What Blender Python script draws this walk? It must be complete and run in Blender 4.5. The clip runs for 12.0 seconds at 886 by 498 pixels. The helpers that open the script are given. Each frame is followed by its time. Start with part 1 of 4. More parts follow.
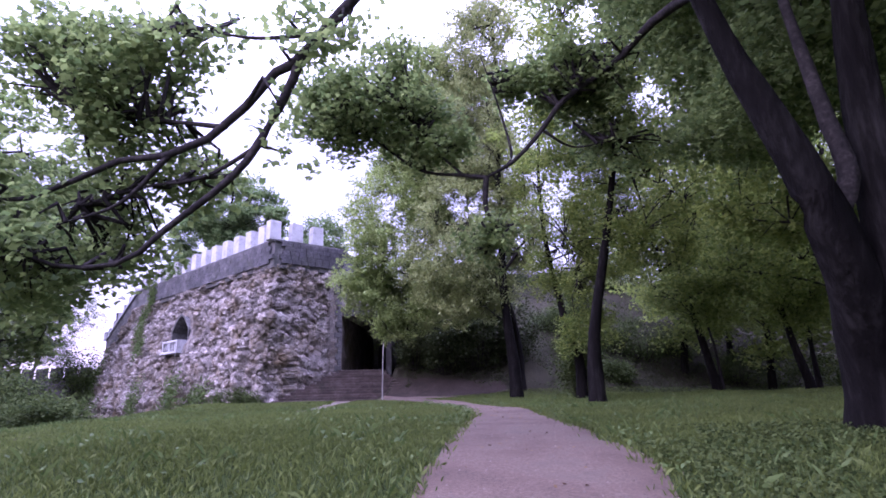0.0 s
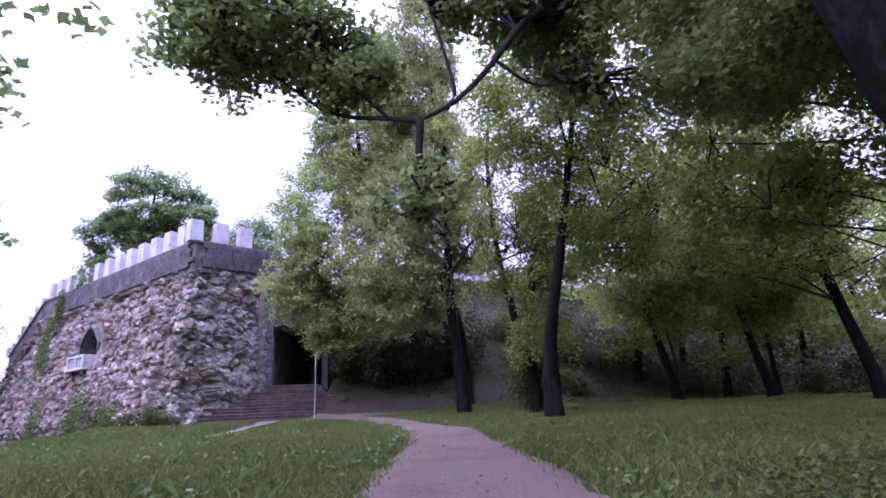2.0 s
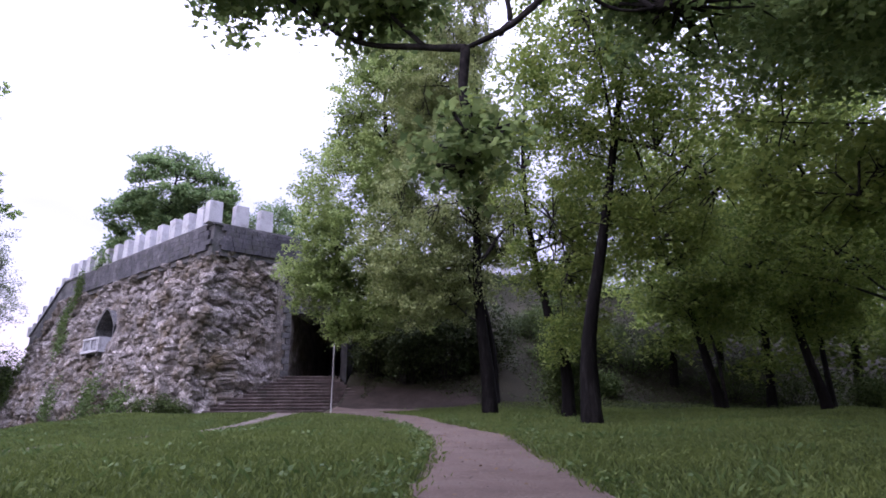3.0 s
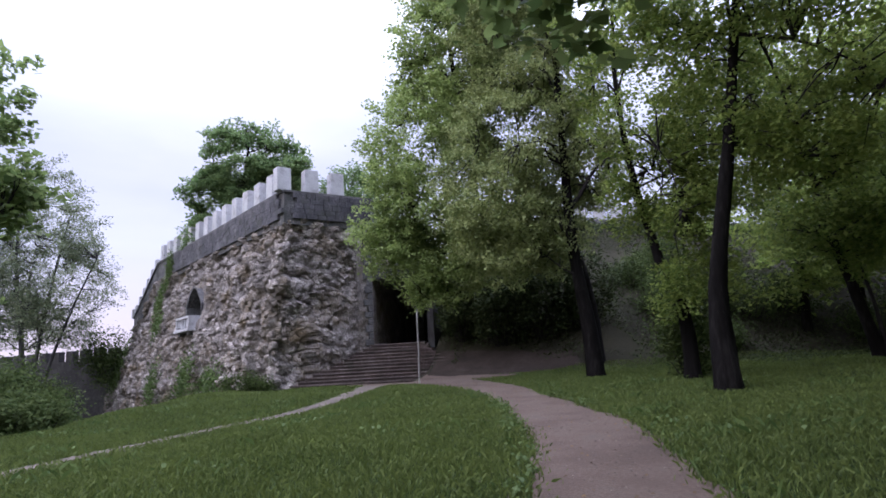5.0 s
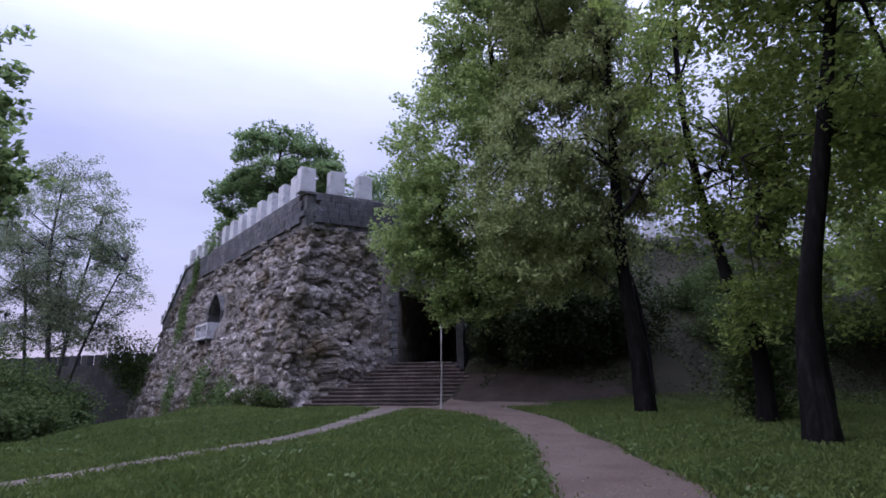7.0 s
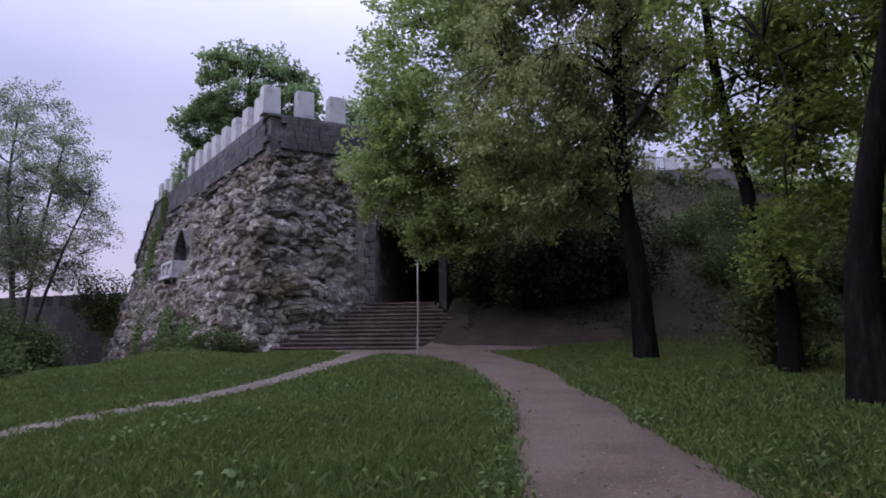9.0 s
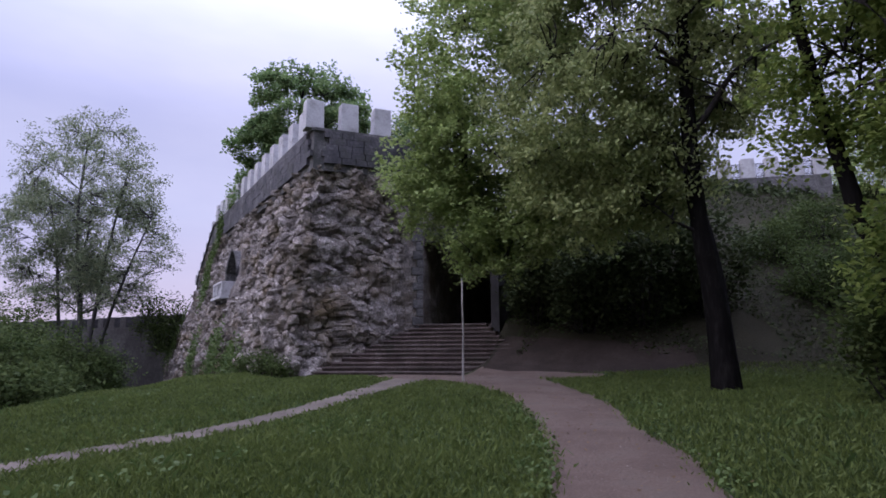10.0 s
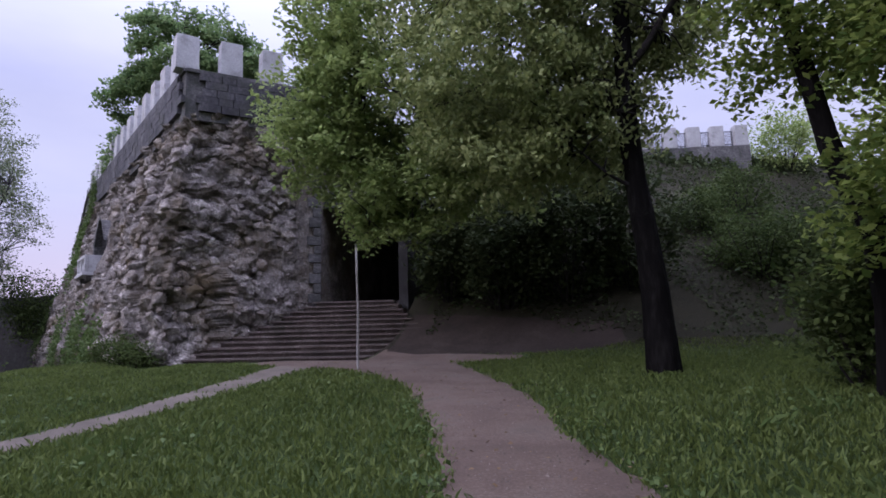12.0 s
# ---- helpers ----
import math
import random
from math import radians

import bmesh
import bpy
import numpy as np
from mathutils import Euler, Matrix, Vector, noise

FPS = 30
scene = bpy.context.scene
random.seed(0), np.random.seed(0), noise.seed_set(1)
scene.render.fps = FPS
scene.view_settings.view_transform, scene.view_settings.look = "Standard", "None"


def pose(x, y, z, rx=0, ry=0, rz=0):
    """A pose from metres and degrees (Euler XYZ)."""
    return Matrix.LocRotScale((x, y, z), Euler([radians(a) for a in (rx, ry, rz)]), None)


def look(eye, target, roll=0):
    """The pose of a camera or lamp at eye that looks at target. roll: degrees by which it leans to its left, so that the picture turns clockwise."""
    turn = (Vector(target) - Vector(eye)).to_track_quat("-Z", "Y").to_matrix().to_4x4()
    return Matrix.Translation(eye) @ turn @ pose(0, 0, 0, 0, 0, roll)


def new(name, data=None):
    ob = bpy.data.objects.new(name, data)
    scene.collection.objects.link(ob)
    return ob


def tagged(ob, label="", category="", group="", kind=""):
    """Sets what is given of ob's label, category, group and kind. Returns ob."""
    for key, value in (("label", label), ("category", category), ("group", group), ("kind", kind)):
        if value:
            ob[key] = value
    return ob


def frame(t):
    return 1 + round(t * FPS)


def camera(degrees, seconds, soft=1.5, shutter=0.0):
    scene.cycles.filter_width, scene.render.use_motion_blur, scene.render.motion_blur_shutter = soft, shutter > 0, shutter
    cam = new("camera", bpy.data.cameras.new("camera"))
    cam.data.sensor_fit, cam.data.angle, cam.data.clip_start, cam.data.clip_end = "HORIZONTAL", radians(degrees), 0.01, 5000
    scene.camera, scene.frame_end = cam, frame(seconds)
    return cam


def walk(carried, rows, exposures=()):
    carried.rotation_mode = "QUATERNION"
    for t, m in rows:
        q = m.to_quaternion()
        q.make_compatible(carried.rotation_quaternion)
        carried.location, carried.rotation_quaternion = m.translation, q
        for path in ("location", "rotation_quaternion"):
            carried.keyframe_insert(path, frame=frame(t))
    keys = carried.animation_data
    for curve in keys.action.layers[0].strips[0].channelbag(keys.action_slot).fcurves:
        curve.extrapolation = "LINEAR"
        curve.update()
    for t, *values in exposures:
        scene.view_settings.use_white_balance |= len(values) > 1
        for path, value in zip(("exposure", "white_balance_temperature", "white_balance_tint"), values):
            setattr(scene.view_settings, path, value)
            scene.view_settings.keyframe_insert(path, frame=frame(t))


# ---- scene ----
cam = camera(72.9, 12.0, soft=1.7)
PATH = [
    (0, (3.1, -4.332, -0.09), (2.97, -2.398, 0.403), -1.4),
    (0.5, (2.942, -3.692, -0.019), (2.896, -1.743, 0.431), -4.3),
    (1, (3.076, -2.953, -0.007), (3.073, -1.02, 0.506), -2.5),
    (1.5, (3.058, -2.255, 0.023), (3.001, -0.325, 0.544), -2.4),
    (2, (3.29, -1.303, 0.065), (3.333, 0.627, 0.591), -2.7),
    (2.5, (3.189, -0.28, 0.125), (3.186, 1.648, 0.658), -1.3),
    (4.5, (2.998, 2.565, 0.725), (2.834, 4.521, 1.105), -2.2),
    (5, (2.99, 3.465, 0.779), (2.663, 5.401, 1.157), -3.3),
    (5.5, (2.987, 4.173, 0.819), (2.47, 6.044, 1.3), -0.7),
    (6, (3.014, 4.681, 0.864), (2.421, 6.529, 1.344), 2.2),
    (6.5, (3.026, 5.464, 0.878), (2.572, 7.355, 1.343), -0.3),
    (8.5, (2.815, 8.408, 0.928), (2.296, 10.305, 1.29), -1.6),
    (9, (2.924, 9.128, 1.033), (2.468, 11.06, 1.283), -0.6),
    (9.5, (3.007, 10.187, 1.081), (2.545, 12.107, 1.397), -2.6),
    (10, (3.031, 10.979, 1.106), (2.374, 12.841, 1.426), -0.4),
    (10.5, (2.9, 11.623, 1.017), (2.36, 13.529, 1.293), 0.9),
    (11, (2.859, 12.512, 1.051), (2.309, 14.396, 1.436), -2.8),
    (11.5, (2.695, 13.364, 1.04), (2.227, 15.281, 1.369), -2.4),
    (12, (2.766, 14.177, 1.097), (2.351, 16.118, 1.347), -1.4),
]
EXPOSURES = [(0.0, 1.7, 5300, 54), (1.5, 1.7, 5200, 56), (2.5, 1.4, 5500, 42), (4.5, 1.15, 5750, 23), (5.5, 0.92, 5650, 20),
             (6.5, 0.65, 5350, 27), (8.5, 0.45, 5600, 29), (12.0, 0.65, 5650, 28)]
walk(cam, [(t, look(eye, target, roll)) for t, eye, target, roll in PATH], EXPOSURES)

# ---- world and sun: an overcast evening sky ----
world = bpy.data.worlds.new("evening_sky")
scene.world = world
world.use_nodes = True
wn, wl = world.node_tree.nodes, world.node_tree.links
wn.clear()
w_out, w_bg = wn.new("ShaderNodeOutputWorld"), wn.new("ShaderNodeBackground")
w_sky = wn.new("ShaderNodeTexSky")
w_sky.sky_type, w_sky.sun_disc = "NISHITA", False
w_sky.sun_elevation, w_sky.sun_rotation = radians(27), radians(-125)
w_dim = wn.new("ShaderNodeMix")
w_dim.data_type, w_dim.blend_type = "RGBA", "MULTIPLY"
w_dim.inputs[0].default_value = 1.0
w_dim.inputs[7].default_value = (0.1, 0.1, 0.1, 1)
w_tc, w_map = wn.new("ShaderNodeTexCoord"), wn.new("ShaderNodeMapping")
w_map.inputs["Scale"].default_value = (1.0, 1.0, 3.2)
w_noise = wn.new("ShaderNodeTexNoise")
w_noise.inputs["Scale"].default_value, w_noise.inputs["Detail"].default_value = 1.7, 5
w_ramp = wn.new("ShaderNodeValToRGB")
w_ramp.color_ramp.elements[0].position, w_ramp.color_ramp.elements[0].color = 0.3, (0.60, 0.63, 0.80, 1)
w_ramp.color_ramp.elements[1].position, w_ramp.color_ramp.elements[1].color = 0.72, (0.88, 0.88, 0.96, 1)
w_sep, w_low = wn.new("ShaderNodeSeparateXYZ"), wn.new("ShaderNodeMapRange")
w_low.inputs["From Min"].default_value, w_low.inputs["From Max"].default_value = 0.0, 0.2
w_low.inputs["To Min"].default_value, w_low.inputs["To Max"].default_value = 0.75, 0.0
w_warm = wn.new("ShaderNodeMix")
w_warm.data_type = "RGBA"
w_warm.inputs[7].default_value = (0.92, 0.72, 0.72, 1)
w_mix = wn.new("ShaderNodeMix")
w_mix.data_type = "RGBA"
w_mix.inputs[0].default_value = 0.86
wl.new(w_tc.outputs["Generated"], w_map.inputs["Vector"])
wl.new(w_map.outputs[0], w_noise.inputs["Vector"])
wl.new(w_noise.outputs["Fac"], w_ramp.inputs[0])
wl.new(w_tc.outputs["Generated"], w_sep.inputs[0])
wl.new(w_sep.outputs["Z"], w_low.inputs["Value"])
wl.new(w_low.outputs[0], w_warm.inputs[0])
wl.new(w_ramp.outputs[0], w_warm.inputs[6])
wl.new(w_sky.outputs[0], w_dim.inputs[6])
wl.new(w_dim.outputs[2], w_mix.inputs[6])
wl.new(w_warm.outputs[2], w_mix.inputs[7])
wl.new(w_mix.outputs[2], w_bg.inputs["Color"])
w_top = wn.new("ShaderNodeMapRange")  # an overcast sky is brightest overhead
w_top.interpolation_type = "SMOOTHSTEP"
w_top.inputs["From Min"].default_value, w_top.inputs["From Max"].default_value = 0.3, 1.0
w_top.inputs["To Min"].default_value, w_top.inputs["To Max"].default_value = 0.61, 3.4
wl.new(w_sep.outputs["Z"], w_top.inputs["Value"])
wl.new(w_top.outputs[0], w_bg.inputs["Strength"])
wl.new(w_bg.outputs[0], w_out.inputs[0])

sun = bpy.data.lights.new("sun", "SUN")
sun.energy, sun.angle, sun.color = 0.75, radians(45), (1.0, 0.93, 0.86)
new("sun", sun).matrix_world = look((-60, -22, 36), (0, 20, 0))


# ---- materials ----
def shader(name):
    m = bpy.data.materials.new(name)
    m.use_nodes = True
    n, l = m.node_tree.nodes, m.node_tree.links
    return m, n, l, n["Principled BSDF"]


def ramp_node(n, stops):
    r = n.new("ShaderNodeValToRGB")
    while len(r.color_ramp.elements) < len(stops):
        r.color_ramp.elements.new(0.5)
    for e, (p, c) in zip(r.color_ramp.elements, stops):
        e.position, e.color = p, (*c, 1)
    return r


def noise_node(n, l, scale, detail=5, rough=0.6, coord=None, stretch=(1, 1, 1)):
    tex, mp = n.new("ShaderNodeTexNoise"), n.new("ShaderNodeMapping")
    tex.inputs["Scale"].default_value, tex.inputs["Detail"].default_value = scale, detail
    tex.inputs["Roughness"].default_value = rough
    mp.inputs["Scale"].default_value = stretch
    if coord is None:
        coord = n.new("ShaderNodeNewGeometry").outputs["Position"]
    l.new(coord, mp.inputs["Vector"])
    l.new(mp.outputs[0], tex.inputs["Vector"])
    return tex


def surface(name, dark, mid, light, big=0.6, fine=9.0, rough=0.9, bump=0.4, depth=0.03, stretch=(1, 1, 1), stain=None,
            stain_at=(0.5, 0.62), stain_scale=0.35, vary=0.0, spec=0.3):
    """A worn natural surface: two scales of colour, relief, and an optional stain or growth with its own patches."""
    m, n, l, b = shader(name)
    t1 = noise_node(n, l, big, 4, 0.6, None, stretch)
    t2 = noise_node(n, l, fine, 6, 0.65, None, stretch)
    add = n.new("ShaderNodeMix")
    add.inputs[0].default_value = 0.5
    l.new(t1.outputs["Fac"], add.inputs[2])
    l.new(t2.outputs["Fac"], add.inputs[3])
    r = ramp_node(n, [(0.32, dark), (0.5, mid), (0.66, light)])
    l.new(add.outputs[0], r.inputs[0])
    colour = r.outputs[0]
    if stain:
        t3 = noise_node(n, l, stain_scale, 6, 0.7)
        k = ramp_node(n, [(stain_at[0], (0, 0, 0)), (stain_at[1], (1, 1, 1))])
        l.new(t3.outputs["Fac"], k.inputs[0])
        mx = n.new("ShaderNodeMix")
        mx.data_type = "RGBA"
        l.new(k.outputs[0], mx.inputs[0])
        l.new(colour, mx.inputs[6])
        mx.inputs[7].default_value = (*stain, 1)
        colour = mx.outputs[2]
    if vary:
        info, hs = n.new("ShaderNodeObjectInfo"), n.new("ShaderNodeHueSaturation")
        isl, sm = n.new("ShaderNodeNewGeometry"), n.new("ShaderNodeMath")
        sm.operation = "ADD"
        l.new(info.outputs["Random"], sm.inputs[0])
        l.new(isl.outputs["Random Per Island"], sm.inputs[1])
        fr, mr = n.new("ShaderNodeMath"), n.new("ShaderNodeMapRange")
        fr.operation = "FRACT"
        l.new(sm.outputs[0], fr.inputs[0])
        l.new(fr.outputs[0], mr.inputs["Value"])
        mr.inputs["To Min"].default_value, mr.inputs["To Max"].default_value = 1 - vary, 1 + vary
        l.new(mr.outputs[0], hs.inputs["Value"])
        l.new(colour, hs.inputs["Color"])
        colour = hs.outputs[0]
    l.new(colour, b.inputs["Base Color"])
    b.inputs["Roughness"].default_value = rough
    b.inputs["Specular IOR Level"].default_value = spec
    if bump:
        bp = n.new("ShaderNodeBump")
        bp.inputs["Strength"].default_value, bp.inputs["Distance"].default_value = bump, depth
        l.new(t2.outputs["Fac"], bp.inputs["Height"])
        l.new(bp.outputs[0], b.inputs["Normal"])
    return m


def leafy(name, dark, light, through_light=0.35, rough=0.55, spec=0.2):
    """Leaves: each leaf of its own tone, glossy a little, letting light through."""
    m, n, l, b = shader(name)
    g = n.new("ShaderNodeNewGeometry")
    t = noise_node(n, l, 0.5, 3)
    mx = n.new("ShaderNodeMix")
    mx.inputs[0].default_value = 0.55
    l.new(t.outputs["Fac"], mx.inputs[2])
    l.new(g.outputs["Random Per Island"], mx.inputs[3])
    mid = tuple((a + c) / 2 for a, c in zip(dark, light))
    r = ramp_node(n, [(0.2, dark), (0.5, mid), (0.85, light)])
    l.new(mx.outputs[0], r.inputs[0])
    l.new(r.outputs[0], b.inputs["Base Color"])
    b.inputs["Roughness"].default_value = rough
    b.inputs["Specular IOR Level"].default_value = spec
    tr, ms = n.new("ShaderNodeBsdfTranslucent"), n.new("ShaderNodeMixShader")
    l.new(r.outputs[0], tr.inputs["Color"])
    ms.inputs[0].default_value = through_light
    l.new(b.outputs[0], ms.inputs[1])
    l.new(tr.outputs[0], ms.inputs[2])
    l.new(ms.outputs[0], n["Material Output"].inputs["Surface"])
    return m


def ground_material():
    """Short meadow soil; steep parts are bare brown earth with leaf litter."""
    m, n, l, b = shader("meadow_soil")
    t1, t2 = noise_node(n, l, 0.35, 5), noise_node(n, l, 14, 6, 0.7)
    grass = ramp_node(n, [(0.3, (0.022, 0.036, 0.01)), (0.5, (0.036, 0.056, 0.015)), (0.7, (0.054, 0.078, 0.022))])
    earth = ramp_node(n, [(0.3, (0.013, 0.012, 0.008)), (0.5, (0.024, 0.022, 0.013)), (0.72, (0.045, 0.042, 0.024))])
    for r in (grass, earth):
        mx = n.new("ShaderNodeMix")
        mx.inputs[0].default_value = 0.5
        l.new(t1.outputs["Fac"], mx.inputs[2])
        l.new(t2.outputs["Fac"], mx.inputs[3])
        l.new(mx.outputs[0], r.inputs[0])
    g, s, mr, mc = n.new("ShaderNodeNewGeometry"), n.new("ShaderNodeSeparateXYZ"), n.new("ShaderNodeMapRange"), n.new("ShaderNodeMix")
    l.new(g.outputs["Normal"], s.inputs[0])
    l.new(s.outputs["Z"], mr.inputs["Value"])
    mr.inputs["From Min"].default_value, mr.inputs["From Max"].default_value = 0.95, 0.985
    mc.data_type = "RGBA"
    l.new(mr.outputs[0], mc.inputs[0])
    l.new(earth.outputs[0], mc.inputs[6])
    l.new(grass.outputs[0], mc.inputs[7])
    l.new(mc.outputs[2], b.inputs["Base Color"])
    b.inputs["Roughness"].default_value = 1.0
    b.inputs["Specular IOR Level"].default_value = 0.1
    bp = n.new("ShaderNodeBump")
    bp.inputs["Strength"].default_value, bp.inputs["Distance"].default_value = 0.8, 0.08
    l.new(t2.outputs["Fac"], bp.inputs["Height"])
    l.new(bp.outputs[0], b.inputs["Normal"])
    return m


# Tone lowered to stand in for shade on the curtain wall and passage.
M_DARK = surface("shade_toned_masonry", (0.02, 0.019, 0.019), (0.042, 0.04, 0.039), (0.082, 0.078, 0.075), 0.7, 5, 0.95, 0.8, 0.06)
M_GROUND = ground_material()
M_GRASS = leafy("grass_blades", (0.05, 0.077, 0.017), (0.134, 0.170, 0.041), 0.3, 0.6)
M_WEED = leafy("meadow_weeds", (0.045, 0.08, 0.018), (0.12, 0.17, 0.05), 0.35)
M_PATH = surface("trodden_gravel", (0.045, 0.031, 0.022), (0.093, 0.065, 0.047), (0.168, 0.125, 0.092), 0.9, 30, 0.95, 0.5, 0.02,
                 stain=(0.075, 0.06, 0.045), stain_at=(0.52, 0.7), stain_scale=0.9)
# Real bare earth, toned down further to stand in for tree shade.
M_EARTH = surface("shade_toned_earth", (0.018, 0.014, 0.011), (0.034, 0.026, 0.02), (0.062, 0.048, 0.037), 0.8, 18, 1.0, 0.6, 0.03, spec=0.1)
M_SIDE = surface("grey_trodden_dust", (0.066, 0.053, 0.039), (0.106, 0.087, 0.066), (0.165, 0.138, 0.108), 0.9, 30, 0.95, 0.4, 0.02)
M_PEBBLE = surface("path_pebbles", (0.08, 0.065, 0.05), (0.13, 0.105, 0.085), (0.21, 0.18, 0.15), 3, 40, 0.9, 0.2, vary=0.35)
M_LITTER = leafy("fallen_leaves", (0.06, 0.04, 0.02), (0.18, 0.12, 0.06), 0.1, 0.8)
M_ROCK = surface("weathered_tufa", (0.06, 0.051, 0.042), (0.228, 0.202, 0.178), (0.575, 0.525, 0.47), 1.9, 11, 0.95, 1.0, 0.10,
                 stain=(0.15, 0.115, 0.068), stain_at=(0.46, 0.66), stain_scale=0.45, vary=0.32)
M_BAND = surface("old_masonry_band", (0.04, 0.039, 0.039), (0.10, 0.096, 0.093), (0.23, 0.22, 0.21), 0.8, 9, 0.92, 0.7, 0.03,
                 stretch=(1, 1, 2.0), stain=(0.05, 0.052, 0.045), stain_at=(0.5, 0.66), stain_scale=0.8)
M_MERLON = surface("pale_cast_stone", (0.29, 0.285, 0.28), (0.40, 0.395, 0.39), (0.50, 0.495, 0.49), 1.2, 16, 0.85, 0.35, 0.015,
                   stain=(0.20, 0.195, 0.18), stain_at=(0.52, 0.74), stain_scale=1.6)
M_STEP = surface("worn_step_stone", (0.045, 0.034, 0.028), (0.088, 0.067, 0.057), (0.19, 0.16, 0.138), 1.4, 16, 0.85, 0.5, 0.02,
                 stain=(0.06, 0.055, 0.04), stain_at=(0.52, 0.7), stain_scale=1.3, vary=0.2)
# Bark set darker than real bark to stand in for canopy shade.
M_BARK = surface("shade_dark_bark", (0.004, 0.0036, 0.0034), (0.008, 0.0072, 0.0067), (0.024, 0.022, 0.02), 2.5, 11, 0.95, 1.0, 0.06,
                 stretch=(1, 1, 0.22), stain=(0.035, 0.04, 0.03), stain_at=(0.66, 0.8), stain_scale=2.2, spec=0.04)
# Paler bark, its tone standing in for haze over the distant alder.
M_HAZEBARK = surface("haze_pale_bark", (0.03, 0.03, 0.03), (0.06, 0.058, 0.056), (0.11, 0.105, 0.1), 2.5, 11, 0.95, 0.8, 0.04, stretch=(1, 1, 0.3), spec=0.1)
M_TWIG = surface("twig_bark", (0.012, 0.011, 0.011), (0.025, 0.022, 0.021), (0.05, 0.044, 0.041), 4, 16, 0.9, 0.4, 0.01, spec=0.05)
M_POLE = surface("bleached_wood_pole", (0.15, 0.14, 0.125), (0.25, 0.235, 0.21), (0.38, 0.36, 0.33), 2, 22, 0.8, 0.4, 0.01, stretch=(1, 1, 0.2))
M_IRON = surface("black_iron", (0.01, 0.01, 0.011), (0.02, 0.02, 0.022), (0.05, 0.045, 0.04), 3, 20, 0.6, 0.2, 0.004)
M_MAPLE = leafy("maple_leaves", (0.085, 0.135, 0.045), (0.25, 0.32, 0.105), 0.65)
M_LIME = leafy("lime_leaves", (0.142, 0.206, 0.058), (0.38, 0.455, 0.155), 0.5)
M_BIRCH = leafy("birch_leaves", (0.135, 0.178, 0.062), (0.37, 0.405, 0.155), 0.48)
M_WOOD = leafy("woodland_leaves", (0.095, 0.147, 0.032), (0.28, 0.335, 0.08), 0.62)
M_FAR = leafy("far_leaves", (0.085, 0.15, 0.058), (0.24, 0.32, 0.125), 0.5)
M_SPRING = leafy("young_leaves", (0.105, 0.14, 0.078), (0.26, 0.29, 0.165), 0.45)
M_IVY = leafy("ivy_leaves", (0.026, 0.04, 0.016), (0.072, 0.088, 0.035), 0.25, 0.7, 0.05)
M_BUSH = leafy("bush_leaves", (0.028, 0.048, 0.014), (0.088, 0.115, 0.035), 0.35, 0.7, 0.05)


# ---- building helpers ----
def place(name, ob_data, mat, parent=None, label="", at=None):
    ob = new(name, ob_data)
    if mat:
        ob_data.materials.append(mat)
    if at is not None:
        ob.matrix_basis = at
    if parent:
        ob.parent = parent
    if label:
        ob["label"] = label
    return ob


def part(name, bm, mat, parent=None, label="", at=None, smooth=False):
    me = bpy.data.meshes.new(name)
    bm.to_mesh(me)
    bm.free()
    if smooth:
        me.shade_smooth()
    return place(name, me, mat, parent, label, at)


def raw(name, verts, faces, mat, parent=None, label="", smooth=False):
    me = bpy.data.meshes.new(name)
    me.from_pydata([tuple(v) for v in verts], [], faces)
    me.update()
    if smooth:
        me.shade_smooth()
    return place(name, me, mat, parent, label)


def thing(name, at, label, category, group="", kind=""):
    ob = new(name)
    ob.matrix_basis = pose(*at)
    return tagged(ob, label, category, group, kind)


def box(bm, x0, x1, y0, y1, z0, z1, m=None):
    vs = [bm.verts.new((x, y, z)) for z in (z0, z1) for x, y in ((x0, y0), (x1, y0), (x1, y1), (x0, y1))]
    for f in ((3, 2, 1, 0), (4, 5, 6, 7), (0, 1, 5, 4), (1, 2, 6, 5), (2, 3, 7, 6), (3, 0, 4, 7)):
        bm.faces.new([vs[i] for i in f])
    if m is not None:
        bmesh.ops.transform(bm, matrix=m, verts=vs)
    return vs


def blunt(bm, width):
    bmesh.ops.bevel(bm, geom=bm.edges[:], offset=width, segments=2, affect="EDGES", profile=0.6)


def tube(verts, faces, pts, radii, sides=7, wobble=0.0, rng=None):
    """A tapered limb along pts, added to the lists verts and faces."""
    start = len(verts)
    pts = [Vector(p) for p in pts]
    for i, p in enumerate(pts):
        d = (pts[min(i + 1, len(pts) - 1)] - pts[max(i - 1, 0)]).normalized()
        ref = Vector((0, 0, 1)) if abs(d.z) < 0.9 else Vector((0, 1, 0))
        u = d.cross(ref).normalized()
        v = d.cross(u)
        for k in range(sides):
            a = 2 * math.pi * k / sides
            r = radii[i] * (1 + (rng.uniform(-wobble, wobble) if rng else 0))
            verts.append(p + u * (math.cos(a) * r) + v * (math.sin(a) * r))
    for i in range(len(pts) - 1):
        for k in range(sides):
            a, b = start + i * sides + k, start + i * sides + (k + 1) % sides
            faces.append((a, b, b + sides, a + sides))
    faces.append(tuple(start + (len(pts) - 1) * sides + k for k in range(sides)))


def spline(pts, n):
    """A smooth run of n points through pts (Catmull-Rom)."""
    p = [Vector(q) for q in pts]
    p = [p[0] * 2 - p[1]] + p + [p[-1] * 2 - p[-2]]
    out = []
    for i in range(n):
        s = i / (n - 1) * (len(p) - 3)
        k = min(int(s), len(p) - 4)
        f = s - k
        a, b, c, d = p[k:k + 4]
        out.append(0.5 * (2 * b + (c - a) * f + (2 * a - 5 * b + 4 * c - d) * f * f + (3 * b - a - 3 * c + d) * f ** 3))
    return out


